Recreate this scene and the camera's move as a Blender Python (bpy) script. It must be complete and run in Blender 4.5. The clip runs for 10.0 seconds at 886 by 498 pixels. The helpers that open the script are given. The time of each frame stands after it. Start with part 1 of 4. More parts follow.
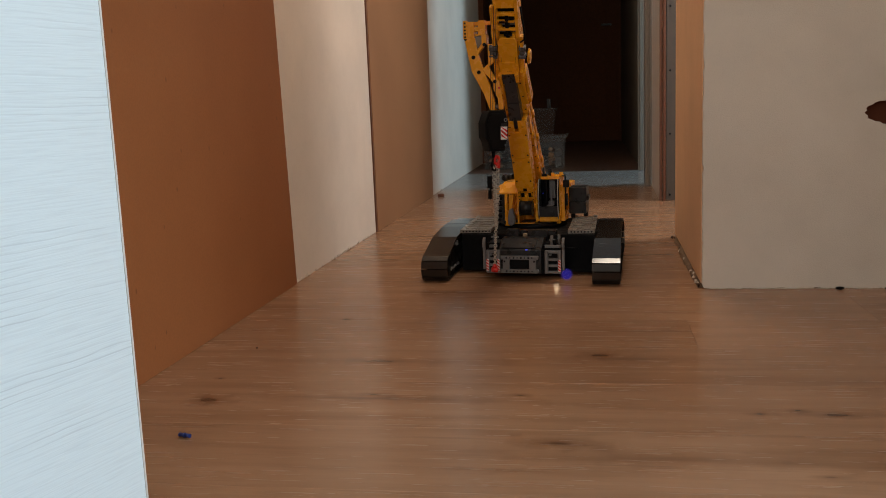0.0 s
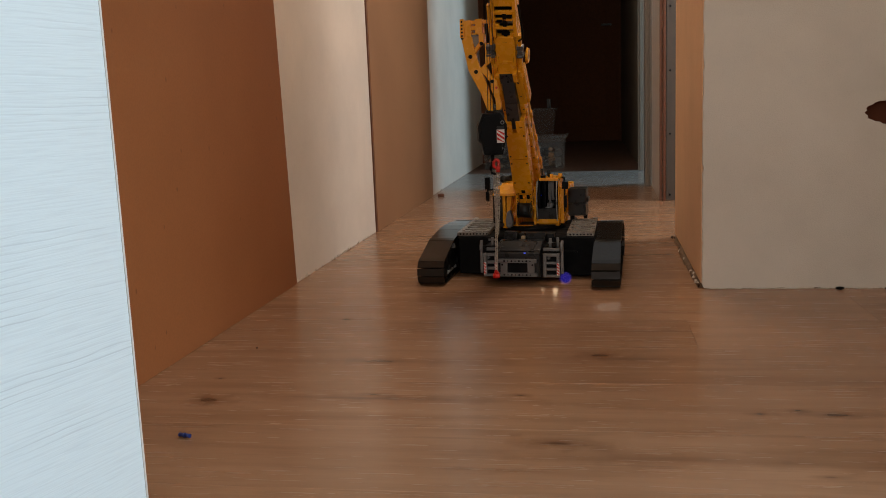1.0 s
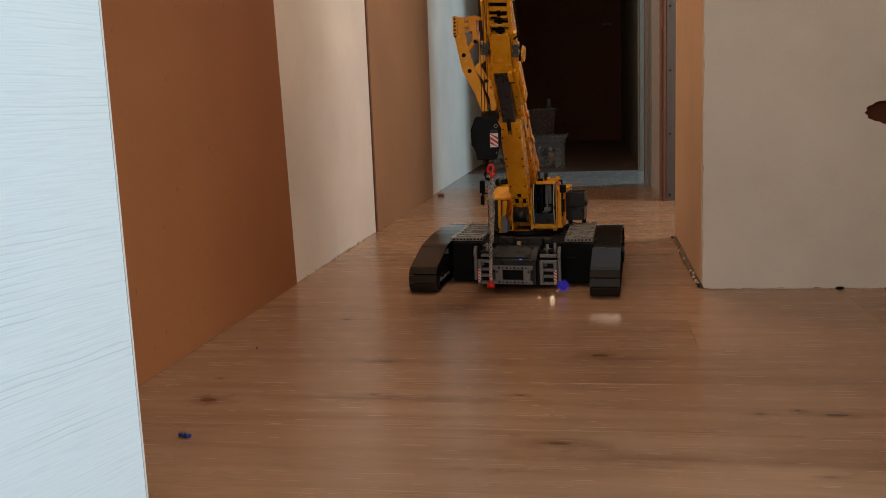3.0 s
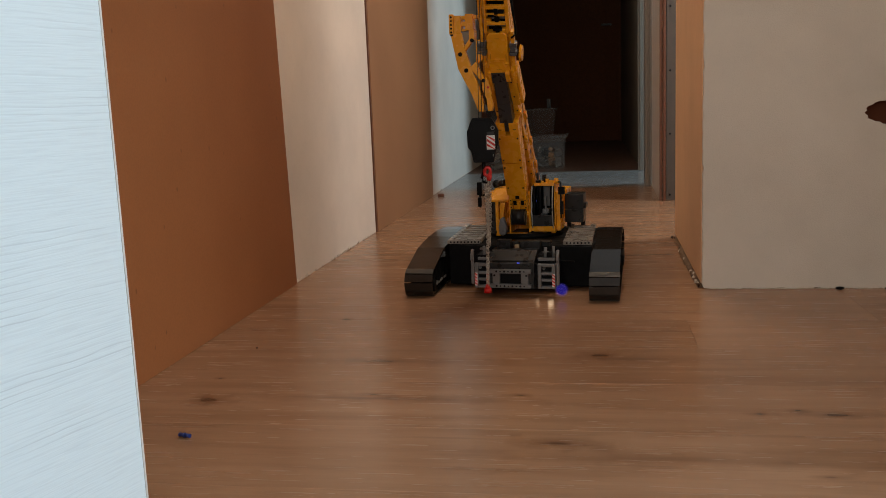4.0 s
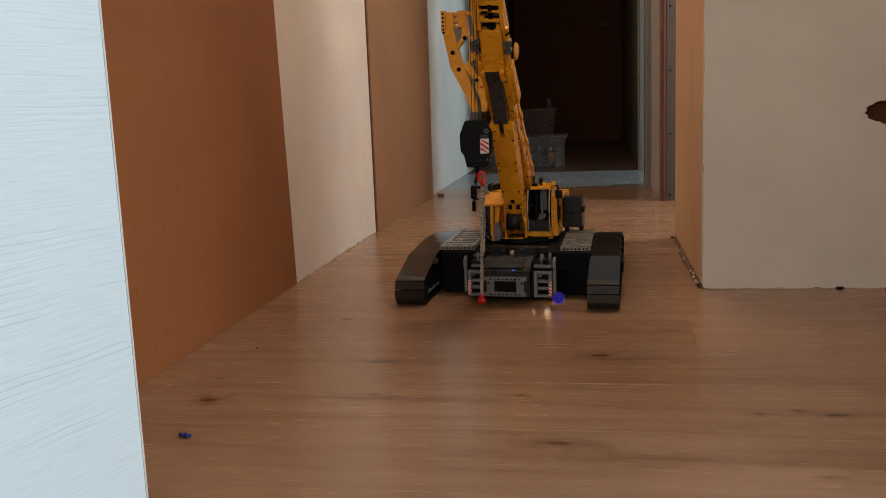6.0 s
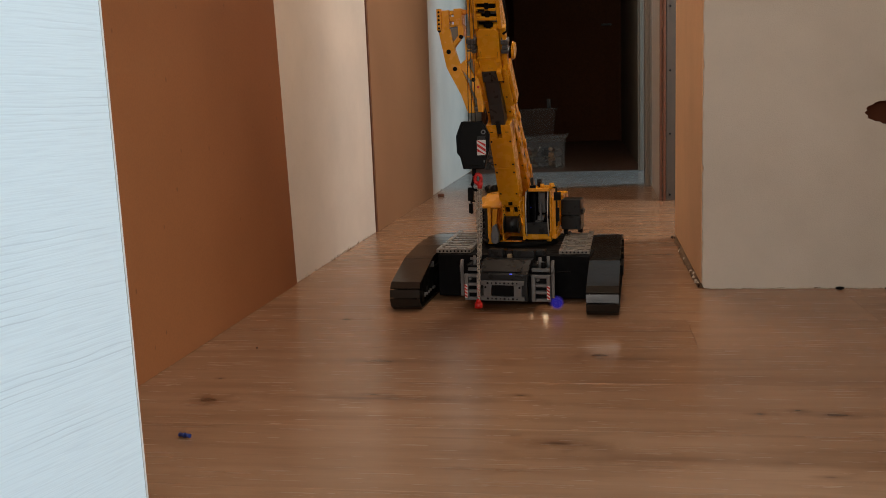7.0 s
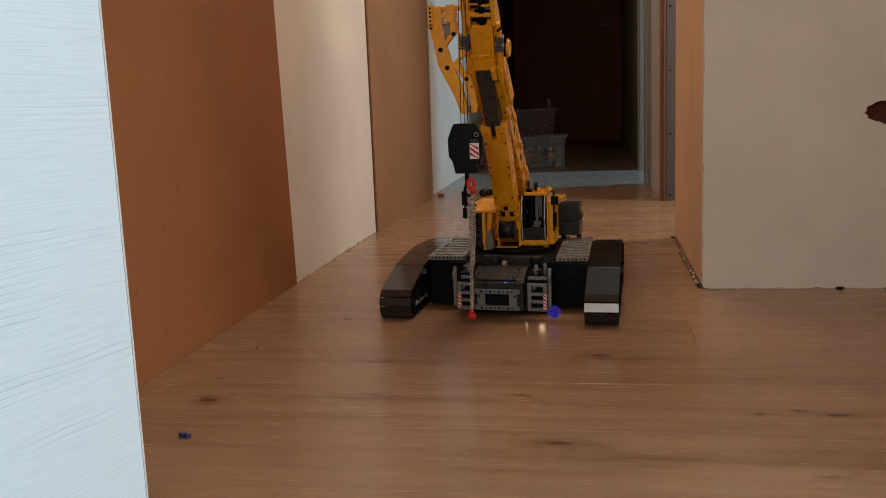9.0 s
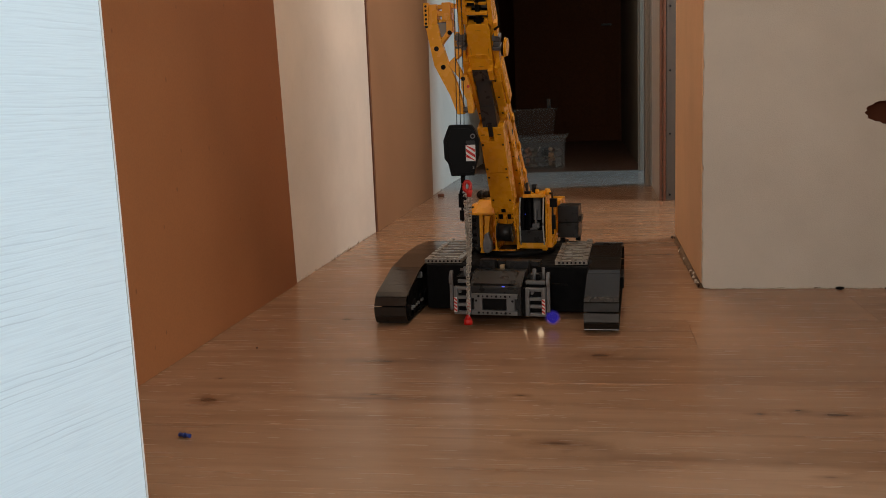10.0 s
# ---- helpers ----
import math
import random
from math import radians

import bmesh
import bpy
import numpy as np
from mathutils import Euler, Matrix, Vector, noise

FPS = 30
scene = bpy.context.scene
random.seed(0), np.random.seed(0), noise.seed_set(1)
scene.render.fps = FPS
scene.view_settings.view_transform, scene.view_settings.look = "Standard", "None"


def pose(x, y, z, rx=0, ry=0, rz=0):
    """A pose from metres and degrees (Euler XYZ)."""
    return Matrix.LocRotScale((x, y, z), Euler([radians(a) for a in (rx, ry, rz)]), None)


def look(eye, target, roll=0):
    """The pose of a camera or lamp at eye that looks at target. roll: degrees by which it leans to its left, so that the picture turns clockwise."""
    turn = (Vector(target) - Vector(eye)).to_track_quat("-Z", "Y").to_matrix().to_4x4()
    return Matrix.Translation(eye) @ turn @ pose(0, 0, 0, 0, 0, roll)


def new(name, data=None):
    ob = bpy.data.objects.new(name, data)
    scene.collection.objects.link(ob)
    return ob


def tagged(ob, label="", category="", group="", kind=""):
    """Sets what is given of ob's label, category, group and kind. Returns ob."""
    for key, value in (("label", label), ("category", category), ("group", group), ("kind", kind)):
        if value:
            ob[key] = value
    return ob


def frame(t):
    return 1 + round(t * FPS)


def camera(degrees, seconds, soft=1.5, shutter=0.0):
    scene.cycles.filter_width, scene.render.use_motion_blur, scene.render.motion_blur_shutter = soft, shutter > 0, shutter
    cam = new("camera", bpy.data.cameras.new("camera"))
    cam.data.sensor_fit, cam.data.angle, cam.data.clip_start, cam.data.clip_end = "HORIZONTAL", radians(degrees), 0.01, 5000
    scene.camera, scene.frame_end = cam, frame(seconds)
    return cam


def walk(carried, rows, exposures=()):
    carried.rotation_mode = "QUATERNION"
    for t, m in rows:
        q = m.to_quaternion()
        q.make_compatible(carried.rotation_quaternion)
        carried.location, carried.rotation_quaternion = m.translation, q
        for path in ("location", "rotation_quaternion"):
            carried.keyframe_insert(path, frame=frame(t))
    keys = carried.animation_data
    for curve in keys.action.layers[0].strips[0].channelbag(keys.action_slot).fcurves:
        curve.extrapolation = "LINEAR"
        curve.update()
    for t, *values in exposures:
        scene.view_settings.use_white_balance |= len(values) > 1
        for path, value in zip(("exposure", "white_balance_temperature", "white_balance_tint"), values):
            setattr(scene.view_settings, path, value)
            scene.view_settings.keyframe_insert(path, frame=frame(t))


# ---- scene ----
# ---------------------------------------------------------------- camera
cam = camera(52.35, 10.0, soft=0.9)
EYE = Vector((0.0, 0.0, 0.42))
AIM = EYE + Vector((-0.16217539, 0.97329558, -0.16246495))
walk(cam, [(0.0, look(EYE, AIM, -2.21)), (10.0, look(EYE, AIM, -2.21))],
     exposures=[(0.0, 0.0), (10.0, 0.0)])

# ---------------------------------------------------------------- world and lights
world = bpy.data.worlds.new("world")
scene.world = world
world.use_nodes = True
wn = world.node_tree.nodes
sky = wn.new("ShaderNodeTexSky")
sky.sky_type, sky.sun_disc = "NISHITA", False
sky.sun_elevation, sky.sun_rotation = radians(32), radians(75)
world.node_tree.links.new(sky.outputs[0], wn["Background"].inputs[0])
wn["Background"].inputs[1].default_value = 0.1


def area_light(name, at, target, sx, sy, watts, colour):
    """An area lamp: daylight through a window's opening, the ceiling lamp, or added fill."""
    lamp = bpy.data.lights.new(name, "AREA")
    lamp.shape, lamp.size, lamp.size_y = "RECTANGLE", sx, sy
    lamp.energy, lamp.color = watts, colour
    ob = new(name, lamp)
    ob.matrix_world = look(at, target)
    return ob


area_light("window_daylight_room", (2.53, -0.75, 1.35), (0.0, -0.75, 1.0), 1.3, 1.3, 78, (0.72, 0.88, 1.0))
area_light("window_daylight_south", (-0.45, -2.72, 1.50), (0.10, 0.0, 1.2), 0.85, 0.85, 25, (1.0, 0.89, 0.77))
# warm fill added from the hall's unseen right end
area_light("hall_fill_light", (2.43, 1.47, 1.55), (0.0, 1.47, 1.3), 0.7, 1.0, 9, (1.0, 0.76, 0.54))
area_light("window_daylight_side", (1.33, 3.18, 1.4), (0.0, 3.00, 0.6), 0.66, 1.5, 24, (0.92, 0.95, 0.97))
area_light("ceiling_lamp_light", (0.08, 2.50, 2.36), (0.08, 2.501, 0.0), 0.30, 0.30, 15, (1.0, 0.86, 0.70))
area_light("window_daylight_back", (2.23, 4.72, 1.55), (0.0, 4.72, 0.3), 0.60, 1.5, 54, (0.50, 0.77, 1.0))

# ---------------------------------------------------------------- materials


def material(name, base, rough=0.6, metal=0.0, spec=0.5):
    m = bpy.data.materials.new(name)
    m.use_nodes = True
    b = m.node_tree.nodes["Principled BSDF"]
    b.inputs["Base Color"].default_value = (*base, 1)
    b.inputs["Roughness"].default_value = rough
    b.inputs["Metallic"].default_value = metal
    b.inputs["Specular IOR Level"].default_value = spec
    return m


def node(m, kind, **values):
    n = m.node_tree.nodes.new(kind)
    for key, value in values.items():
        n.inputs[key].default_value = value
    return n


def link(m, a, b):
    m.node_tree.links.new(a, b)


def ramp(m, source, stops):
    r = m.node_tree.nodes.new("ShaderNodeValToRGB")
    e = r.color_ramp.elements
    while len(e) < len(stops):
        e.new(0.5)
    for el, (p, c) in zip(e, stops):
        el.position, el.color = p, (*c, 1)
    link(m, source, r.inputs[0])
    return r


def coords(m, scale=(1, 1, 1), random_shift=False):
    tc = m.node_tree.nodes.new("ShaderNodeTexCoord")
    mp = m.node_tree.nodes.new("ShaderNodeMapping")
    mp.inputs["Scale"].default_value = scale
    link(m, tc.outputs["Object"], mp.inputs["Vector"])
    if random_shift:
        oi = m.node_tree.nodes.new("ShaderNodeObjectInfo")
        mul = m.node_tree.nodes.new("ShaderNodeVectorMath")
        mul.operation = "SCALE"
        mul.inputs[0].default_value = (37.0, 91.0, 13.0)
        link(m, oi.outputs["Random"], mul.inputs["Scale"])
        link(m, mul.outputs[0], mp.inputs["Location"])
    return mp.outputs[0]


def bump(m, height, strength, distance):
    b = node(m, "ShaderNodeBump", Strength=strength, Distance=distance)
    link(m, height, b.inputs["Height"])
    link(m, b.outputs[0], m.node_tree.nodes["Principled BSDF"].inputs["Normal"])


def bsdf(m):
    return m.node_tree.nodes["Principled BSDF"].inputs


def mixed(m, fac, a, b, kind="MIX"):
    n = m.node_tree.nodes.new("ShaderNodeMix")
    n.data_type, n.blend_type = "RGBA", kind
    for sock, v in ((n.inputs[0], fac), (n.inputs[6], a), (n.inputs[7], b)):
        if hasattr(v, "links"):
            link(m, v, sock)
        elif isinstance(v, (int, float)):
            sock.default_value = v
        else:
            sock.default_value = (*v, 1)
    return n.outputs[2]


KNOTS = [(-0.5556, 1.1958, 0.060, 0.030, 0.9), (-0.0445, 1.0583, 0.090, 0.028, 0.8), (0.0106, 1.4444, 0.060, 0.024, 0.9), (-0.3175, 1.2324, 0.045, 0.016, 0.8),
         (0.3135, 1.1777, 0.075, 0.018, 0.9), (0.2659, 1.1924, 0.022, 0.012, 0.9), (0.2154, 1.1767, 0.022, 0.010, 0.9), (-0.1030, 1.2372, 0.030, 0.010, 0.9),
         (-0.3496, 1.3980, 0.040, 0.018, 0.7), (-0.4803, 1.6812, 0.022, 0.012, 0.9), (-0.5810, 1.2977, 0.016, 0.010, 0.8), (0.2541, 0.9791, 0.035, 0.010, 0.7),
         (-0.30, 1.215, 0.36, 0.028, 0.55), (0.06, 1.425, 0.30, 0.034, 0.5), (-0.35, 1.40, 0.32, 0.030, 0.45), (0.10, 1.02, 0.34, 0.034, 0.45)]


def laminate(name, stops, knots):
    """Oak-look laminate: long grain, cathedral figure, dark knots, satin varnish."""
    m = material(name, stops[1][1], 0.3, spec=0.42)
    v = coords(m, (1, 1, 1), True)
    st = node(m, "ShaderNodeMapping", Scale=(0.85, 10.0, 1.0))
    link(m, v, st.inputs["Vector"])
    n1 = node(m, "ShaderNodeTexNoise", Scale=2.0, Detail=5.0, Roughness=0.58, Distortion=0.7)
    link(m, st.outputs[0], n1.inputs["Vector"])
    fine = node(m, "ShaderNodeMapping", Scale=(5.0, 95.0, 1.0))
    link(m, v, fine.inputs["Vector"])
    n2 = node(m, "ShaderNodeTexNoise", Scale=2.0, Detail=5.0, Roughness=0.6)
    link(m, fine.outputs[0], n2.inputs["Vector"])
    oi = m.node_tree.nodes.new("ShaderNodeObjectInfo")
    tone = ramp(m, n1.outputs["Fac"], stops)
    grain = ramp(m, n2.outputs["Fac"], [(0.30, (0.58, 0.53, 0.49)), (0.50, (0.94, 0.93, 0.92)), (0.62, (1.05, 1.05, 1.05))])
    c = mixed(m, 0.28, tone.outputs[0], grain.outputs[0], "MULTIPLY")
    # sparse hairlines, long and dark
    hm = node(m, "ShaderNodeMapping", Scale=(1.3, 62.0, 1.0))
    link(m, v, hm.inputs["Vector"])
    n3 = node(m, "ShaderNodeTexNoise", Scale=1.6, Detail=3.0, Roughness=0.5, Distortion=0.9)
    link(m, hm.outputs[0], n3.inputs["Vector"])
    hair = ramp(m, n3.outputs["Fac"], [(0.26, (0.50, 0.42, 0.36)), (0.36, (1, 1, 1))])
    c = mixed(m, 0.38, c, hair.outputs[0], "MULTIPLY")
    rings = m.node_tree.nodes.new("ShaderNodeTexWave")
    rings.bands_direction = "Y"
    for key, value in (("Scale", 5.0), ("Distortion", 7.0), ("Detail", 3.0), ("Detail Scale", 1.4), ("Detail Roughness", 0.6)):
        rings.inputs[key].default_value = value
    rmap = node(m, "ShaderNodeMapping", Scale=(0.22, 1.0, 1.0))
    link(m, v, rmap.inputs["Vector"])
    link(m, rmap.outputs[0], rings.inputs["Vector"])
    rc = ramp(m, rings.outputs["Fac"], [(0.0, (0.76, 0.71, 0.66)), (0.35, (0.97, 0.96, 0.95)), (1.0, (1, 1, 1))])
    c = mixed(m, 0.42, c, rc.outputs[0], "MULTIPLY")
    per = ramp(m, oi.outputs["Random"], [(0.0, (0.88, 0.87, 0.86)), (1.0, (1.04, 1.03, 1.02))])
    c = mixed(m, 1.0, c, per.outputs[0], "MULTIPLY")
    kn = node(m, "ShaderNodeMapping", Scale=(2.1, 8.5, 1.0))
    link(m, v, kn.inputs["Vector"])
    vo = node(m, "ShaderNodeTexVoronoi", Scale=1.6)
    link(m, kn.outputs[0], vo.inputs["Vector"])
    kr = ramp(m, vo.outputs["Distance"], [(0.02, (0.30, 0.2, 0.14)), (0.06, (0.70, 0.64, 0.6)), (0.14, (1, 1, 1))])
    c = mixed(m, 0.4, c, kr.outputs[0], "MULTIPLY")
    # larger knots at fixed places of the floor
    geo = m.node_tree.nodes.new("ShaderNodeNewGeometry")
    wob = node(m, "ShaderNodeTexNoise", Scale=26.0, Detail=2.0)
    link(m, geo.outputs["Position"], wob.inputs["Vector"])
    for kx, ky, a, b, depth in knots:
        sub = m.node_tree.nodes.new("ShaderNodeVectorMath")
        sub.operation = "SUBTRACT"
        sub.inputs[1].default_value = (kx, ky, 0)
        link(m, geo.outputs["Position"], sub.inputs[0])
        mul = m.node_tree.nodes.new("ShaderNodeVectorMath")
        mul.operation = "MULTIPLY"
        mul.inputs[1].default_value = (1 / a, 1 / b, 0)
        link(m, sub.outputs[0], mul.inputs[0])
        ln = m.node_tree.nodes.new("ShaderNodeVectorMath")
        ln.operation = "LENGTH"
        link(m, mul.outputs[0], ln.inputs[0])
        ad = node(m, "ShaderNodeMath")
        ad.operation = "MULTIPLY"
        link(m, ln.outputs["Value"], ad.inputs[0])
        w2 = ramp(m, wob.outputs["Fac"], [(0.25, (0.6, 0.6, 0.6)), (0.75, (1.7, 1.7, 1.7))])
        link(m, w2.outputs[0], ad.inputs[1])
        kr = ramp(m, ad.outputs[0], [(0.10, (0.22, 0.15, 0.11)), (0.32, (0.66, 0.59, 0.53)), (1.0, (1, 1, 1))])
        c = mixed(m, depth, c, kr.outputs[0], "MULTIPLY")
    link(m, c, bsdf(m)["Base Color"])
    rr = ramp(m, n2.outputs["Fac"], [(0.3, (0.29, 0.29, 0.29)), (0.7, (0.20, 0.20, 0.20))])
    link(m, rr.outputs[0], bsdf(m)["Roughness"])
    bump(m, n2.outputs["Fac"], 0.06, 0.0006)
    return m


def plaster(name, base, coarse=0.32, scale=290.0):
    m = material(name, base, 0.9, spec=0.2)
    v = coords(m)
    n1 = node(m, "ShaderNodeTexNoise", Scale=scale, Detail=3.0)
    link(m, v, n1.inputs["Vector"])
    n2 = node(m, "ShaderNodeTexNoise", Scale=3.0, Detail=5.0, Roughness=0.6)
    link(m, v, n2.inputs["Vector"])
    dark = tuple(0.86 * c for c in base)
    r = ramp(m, n2.outputs["Fac"], [(0.3, dark), (0.65, base)])
    sp = ramp(m, n1.outputs["Fac"], [(0.28, (0.86, 0.85, 0.84)), (0.45, (1, 1, 1))])
    link(m, mixed(m, 0.5, r.outputs[0], sp.outputs[0], "MULTIPLY"), bsdf(m)["Base Color"])
    bump(m, n1.outputs["Fac"], coarse, 0.002)
    return m


def hardboard(name, low, high):
    m = material(name, high, 0.55, spec=0.35)
    v = coords(m)
    n1 = node(m, "ShaderNodeTexNoise", Scale=300.0, Detail=2.0)
    link(m, v, n1.inputs["Vector"])
    n2 = node(m, "ShaderNodeTexNoise", Scale=2.4, Detail=4.0)
    link(m, v, n2.inputs["Vector"])
    r = ramp(m, n2.outputs["Fac"], [(0.3, low), (0.7, high)])
    sp = node(m, "ShaderNodeMapping", Scale=(1.0, 1.0, 0.55))
    link(m, v, sp.inputs["Vector"])
    vo = node(m, "ShaderNodeTexVoronoi", Scale=24.0, Randomness=1.0)
    link(m, sp.outputs[0], vo.inputs["Vector"])
    spots = ramp(m, vo.outputs["Distance"], [(0.03, (0.42, 0.36, 0.32)), (0.075, (1, 1, 1))])
    c = mixed(m, 0.6, r.outputs[0], spots.outputs[0], "MULTIPLY")
    f = ramp(m, n1.outputs["Fac"], [(0.3, (0.88, 0.86, 0.84)), (0.6, (1, 1, 1))])
    link(m, mixed(m, 0.6, c, f.outputs[0], "MULTIPLY"), bsdf(m)["Base Color"])
    bump(m, n1.outputs["Fac"], 0.12, 0.0008)
    return m


def white_door_finish():
    """White foil with an embossed wood grain that runs across the leaf."""
    m = material("white_grained_foil", (0.8, 0.81, 0.81), 0.5, spec=0.4)
    v = coords(m)
    warp = node(m, "ShaderNodeMapping", Scale=(1.0, 1.1, 4.0))
    link(m, v, warp.inputs["Vector"])
    wv = m.node_tree.nodes.new("ShaderNodeTexWave")
    wv.bands_direction = "Z"
    for key, value in (("Scale", 11.0), ("Distortion", 3.6), ("Detail", 2.5), ("Detail Scale", 0.8), ("Detail Roughness", 0.55)):
        wv.inputs[key].default_value = value
    link(m, warp.outputs[0], wv.inputs["Vector"])
    lines = ramp(m, wv.outputs["Fac"], [(0.0, (0.1, 0.1, 0.1)), (0.16, (0.85, 0.85, 0.85)), (0.4, (1, 1, 1))])
    # the grain shows in bands, with smooth foil between
    zone = node(m, "ShaderNodeMapping", Scale=(1.0, 1.6, 13.0))
    link(m, v, zone.inputs["Vector"])
    band = node(m, "ShaderNodeTexNoise", Scale=1.5, Detail=2.5, Roughness=0.55)
    link(m, zone.outputs[0], band.inputs["Vector"])
    where = ramp(m, band.outputs["Fac"], [(0.47, (0.05, 0.05, 0.05)), (0.64, (1, 1, 1))])
    f2 = node(m, "ShaderNodeMapping", Scale=(1.0, 11.0, 330.0))
    link(m, v, f2.inputs["Vector"])
    n2 = node(m, "ShaderNodeTexNoise", Scale=1.6, Detail=3.0)
    link(m, f2.outputs[0], n2.inputs["Vector"])
    g = ramp(m, n2.outputs["Fac"], [(0.34, (0.91, 0.91, 0.92)), (0.55, (1, 1, 1))])
    relief = mixed(m, where.outputs[0], (1.0, 1.0, 1.0), lines.outputs[0])
    tint = ramp(m, relief, [(0.0, (0.57, 0.665, 0.715)), (0.8, (0.705, 0.815, 0.865))])
    link(m, mixed(m, 0.7, tint.outputs[0], g.outputs[0], "MULTIPLY"), bsdf(m)["Base Color"])
    add = node(m, "ShaderNodeMath")
    link(m, relief, add.inputs[0])
    link(m, n2.outputs["Fac"], add.inputs[1])
    bump(m, add.outputs[0], 0.16, 0.0012)
    return m


def plastic(name, base, rough=0.32, wear=0.12):
    m = material(name, base, rough, spec=0.5)
    v = coords(m)
    n = node(m, "ShaderNodeTexNoise", Scale=60.0, Detail=4.0)
    link(m, v, n.inputs["Vector"])
    r = ramp(m, n.outputs["Fac"], [(0.3, tuple(c * (1 - wear) for c in base)), (0.7, base)])
    link(m, r.outputs[0], bsdf(m)["Base Color"])
    q = ramp(m, n.outputs["Fac"], [(0.3, (rough * 0.8,) * 3), (0.7, (min(1, rough * 1.25),) * 3)])
    link(m, q.outputs[0], bsdf(m)["Roughness"])
    return m


def glow(name, colour, strength):
    m = material(name, colour, 0.4)
    bsdf(m)["Emission Color"].default_value = (*colour, 1)
    bsdf(m)["Emission Strength"].default_value = strength
    return m


OAK = laminate("oak_laminate", [(0.24, (0.240, 0.122, 0.063)), (0.46, (0.312, 0.171, 0.095)), (0.78, (0.362, 0.206, 0.120))], KNOTS)
# same laminate in grey: the back window's bluish daylight is in the colour
DAYLIT_OAK = laminate("daylit_laminate", [(0.26, (0.13, 0.117, 0.104)), (0.44, (0.20, 0.185, 0.168)), (0.74, (0.27, 0.255, 0.235))], [])
WALL_CREAM = plaster("cream_plaster", (0.74, 0.68, 0.595), 0.35, 430.0)
WALL_PEACH = plaster("peach_plaster", (0.82, 0.545, 0.325), 0.6, 200.0)
WALL_WHITE = plaster("white_plaster", (0.65, 0.555, 0.460), 0.25)
WALL_ROOM = plaster("room_plaster", (0.72, 0.70, 0.67), 0.2)
CEILING = plaster("ceiling_paint", (0.74, 0.72, 0.69), 0.2)
BOARD = hardboard("brown_hardboard", (0.245, 0.083, 0.026), (0.305, 0.108, 0.036))
BOARD_TAN = hardboard("tan_hardboard", (0.255, 0.124, 0.057), (0.315, 0.158, 0.076))
FOIL = white_door_finish()
DARK_WOOD = plastic("dark_stained_wood", (0.034, 0.0105, 0.0036), 0.7, 0.3)
bsdf(DARK_WOOD)["Specular IOR Level"].default_value = 0.06
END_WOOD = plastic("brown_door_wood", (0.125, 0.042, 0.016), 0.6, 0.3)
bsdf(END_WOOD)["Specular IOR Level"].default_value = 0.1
# darker floor brown that carries the unlit passage's shade
PASSAGE_FLOOR = plastic("shaded_passage_floor", (0.12, 0.062, 0.038), 0.5, 0.3)
RED_WOOD = plastic("red_brown_wood", (0.17, 0.062, 0.030), 0.5, 0.3)
GREY_BOARD = plastic("grey_weathered_board", (0.105, 0.088, 0.074), 0.7, 0.25)
# white plaster with the passage's deep shade mixed into its tan
SHADE_TAN = plaster("shaded_plaster", (0.22, 0.15, 0.10), 0.2)
# frame paint darkened to beige; the back doorway's shade is in the colour
FRAME_SHADED = plastic("shaded_frame_paint", (0.21, 0.175, 0.14), 0.5, 0.15)
FRAME_WHITE = plastic("white_frame_paint", (0.66, 0.64, 0.60), 0.45, 0.08)
BRICK = plaster("bare_brick", (0.13, 0.042, 0.021), 1.0, 60.0)
RUBBLE = plaster("crumbled_mortar", (0.20, 0.125, 0.075), 1.0, 160.0)
YELLOW = plastic("yellow_plastic", (0.80, 0.345, 0.014), 0.26, 0.05)
BLACK = plastic("black_plastic", (0.005, 0.005, 0.0055), 0.38)
bsdf(BLACK)["Specular IOR Level"].default_value = 0.08
DARK_GREY = plastic("dark_grey_plastic", (0.015, 0.015, 0.0155), 0.3)
bsdf(DARK_GREY)["Specular IOR Level"].default_value = 0.3
PISTON_GREY = plastic("piston_grey_plastic", (0.034, 0.034, 0.036), 0.3)
PAD_GREY = plastic("glossy_dark_tile", (0.024, 0.0195, 0.0160), 0.11)
bsdf(PAD_GREY)["Specular IOR Level"].default_value = 0.33
PALE_EDGE = plastic("pale_clear_edge", (0.42, 0.41, 0.38), 0.2)
LIGHT_GREY = plastic("light_grey_plastic", (0.15, 0.15, 0.15), 0.35)
DECK_GREY = plastic("deck_grey_plastic", (0.21, 0.182, 0.155), 0.28)
RED = plastic("red_plastic", (0.55, 0.012, 0.008), 0.3)
WHITE = plastic("white_plastic", (0.7, 0.7, 0.68), 0.35)
BLUE = plastic("blue_plastic", (0.012, 0.03, 0.16), 0.35)
CHROME = plastic("chain_metal", (0.50, 0.46, 0.40), 0.32)
bsdf(CHROME)["Metallic"].default_value = 0.35
STRING = plastic("black_string", (0.02, 0.018, 0.016), 0.8)
LED_VIOLET = glow("violet_led", (0.11, 0.08, 0.80), 0.55)
# faint emission for the shells that imitate the lamp's halo
LED_HALO = glow("violet_halo", (0.085, 0.06, 0.75), 0.75)
bsdf(LED_HALO)["Alpha"].default_value = 0.028
LED_WARM = glow("warm_led", (1.0, 0.72, 0.45), 6.0)
LED_BLUE = glow("blue_led", (0.08, 0.12, 1.0), 1.0)

# ---------------------------------------------------------------- mesh helpers


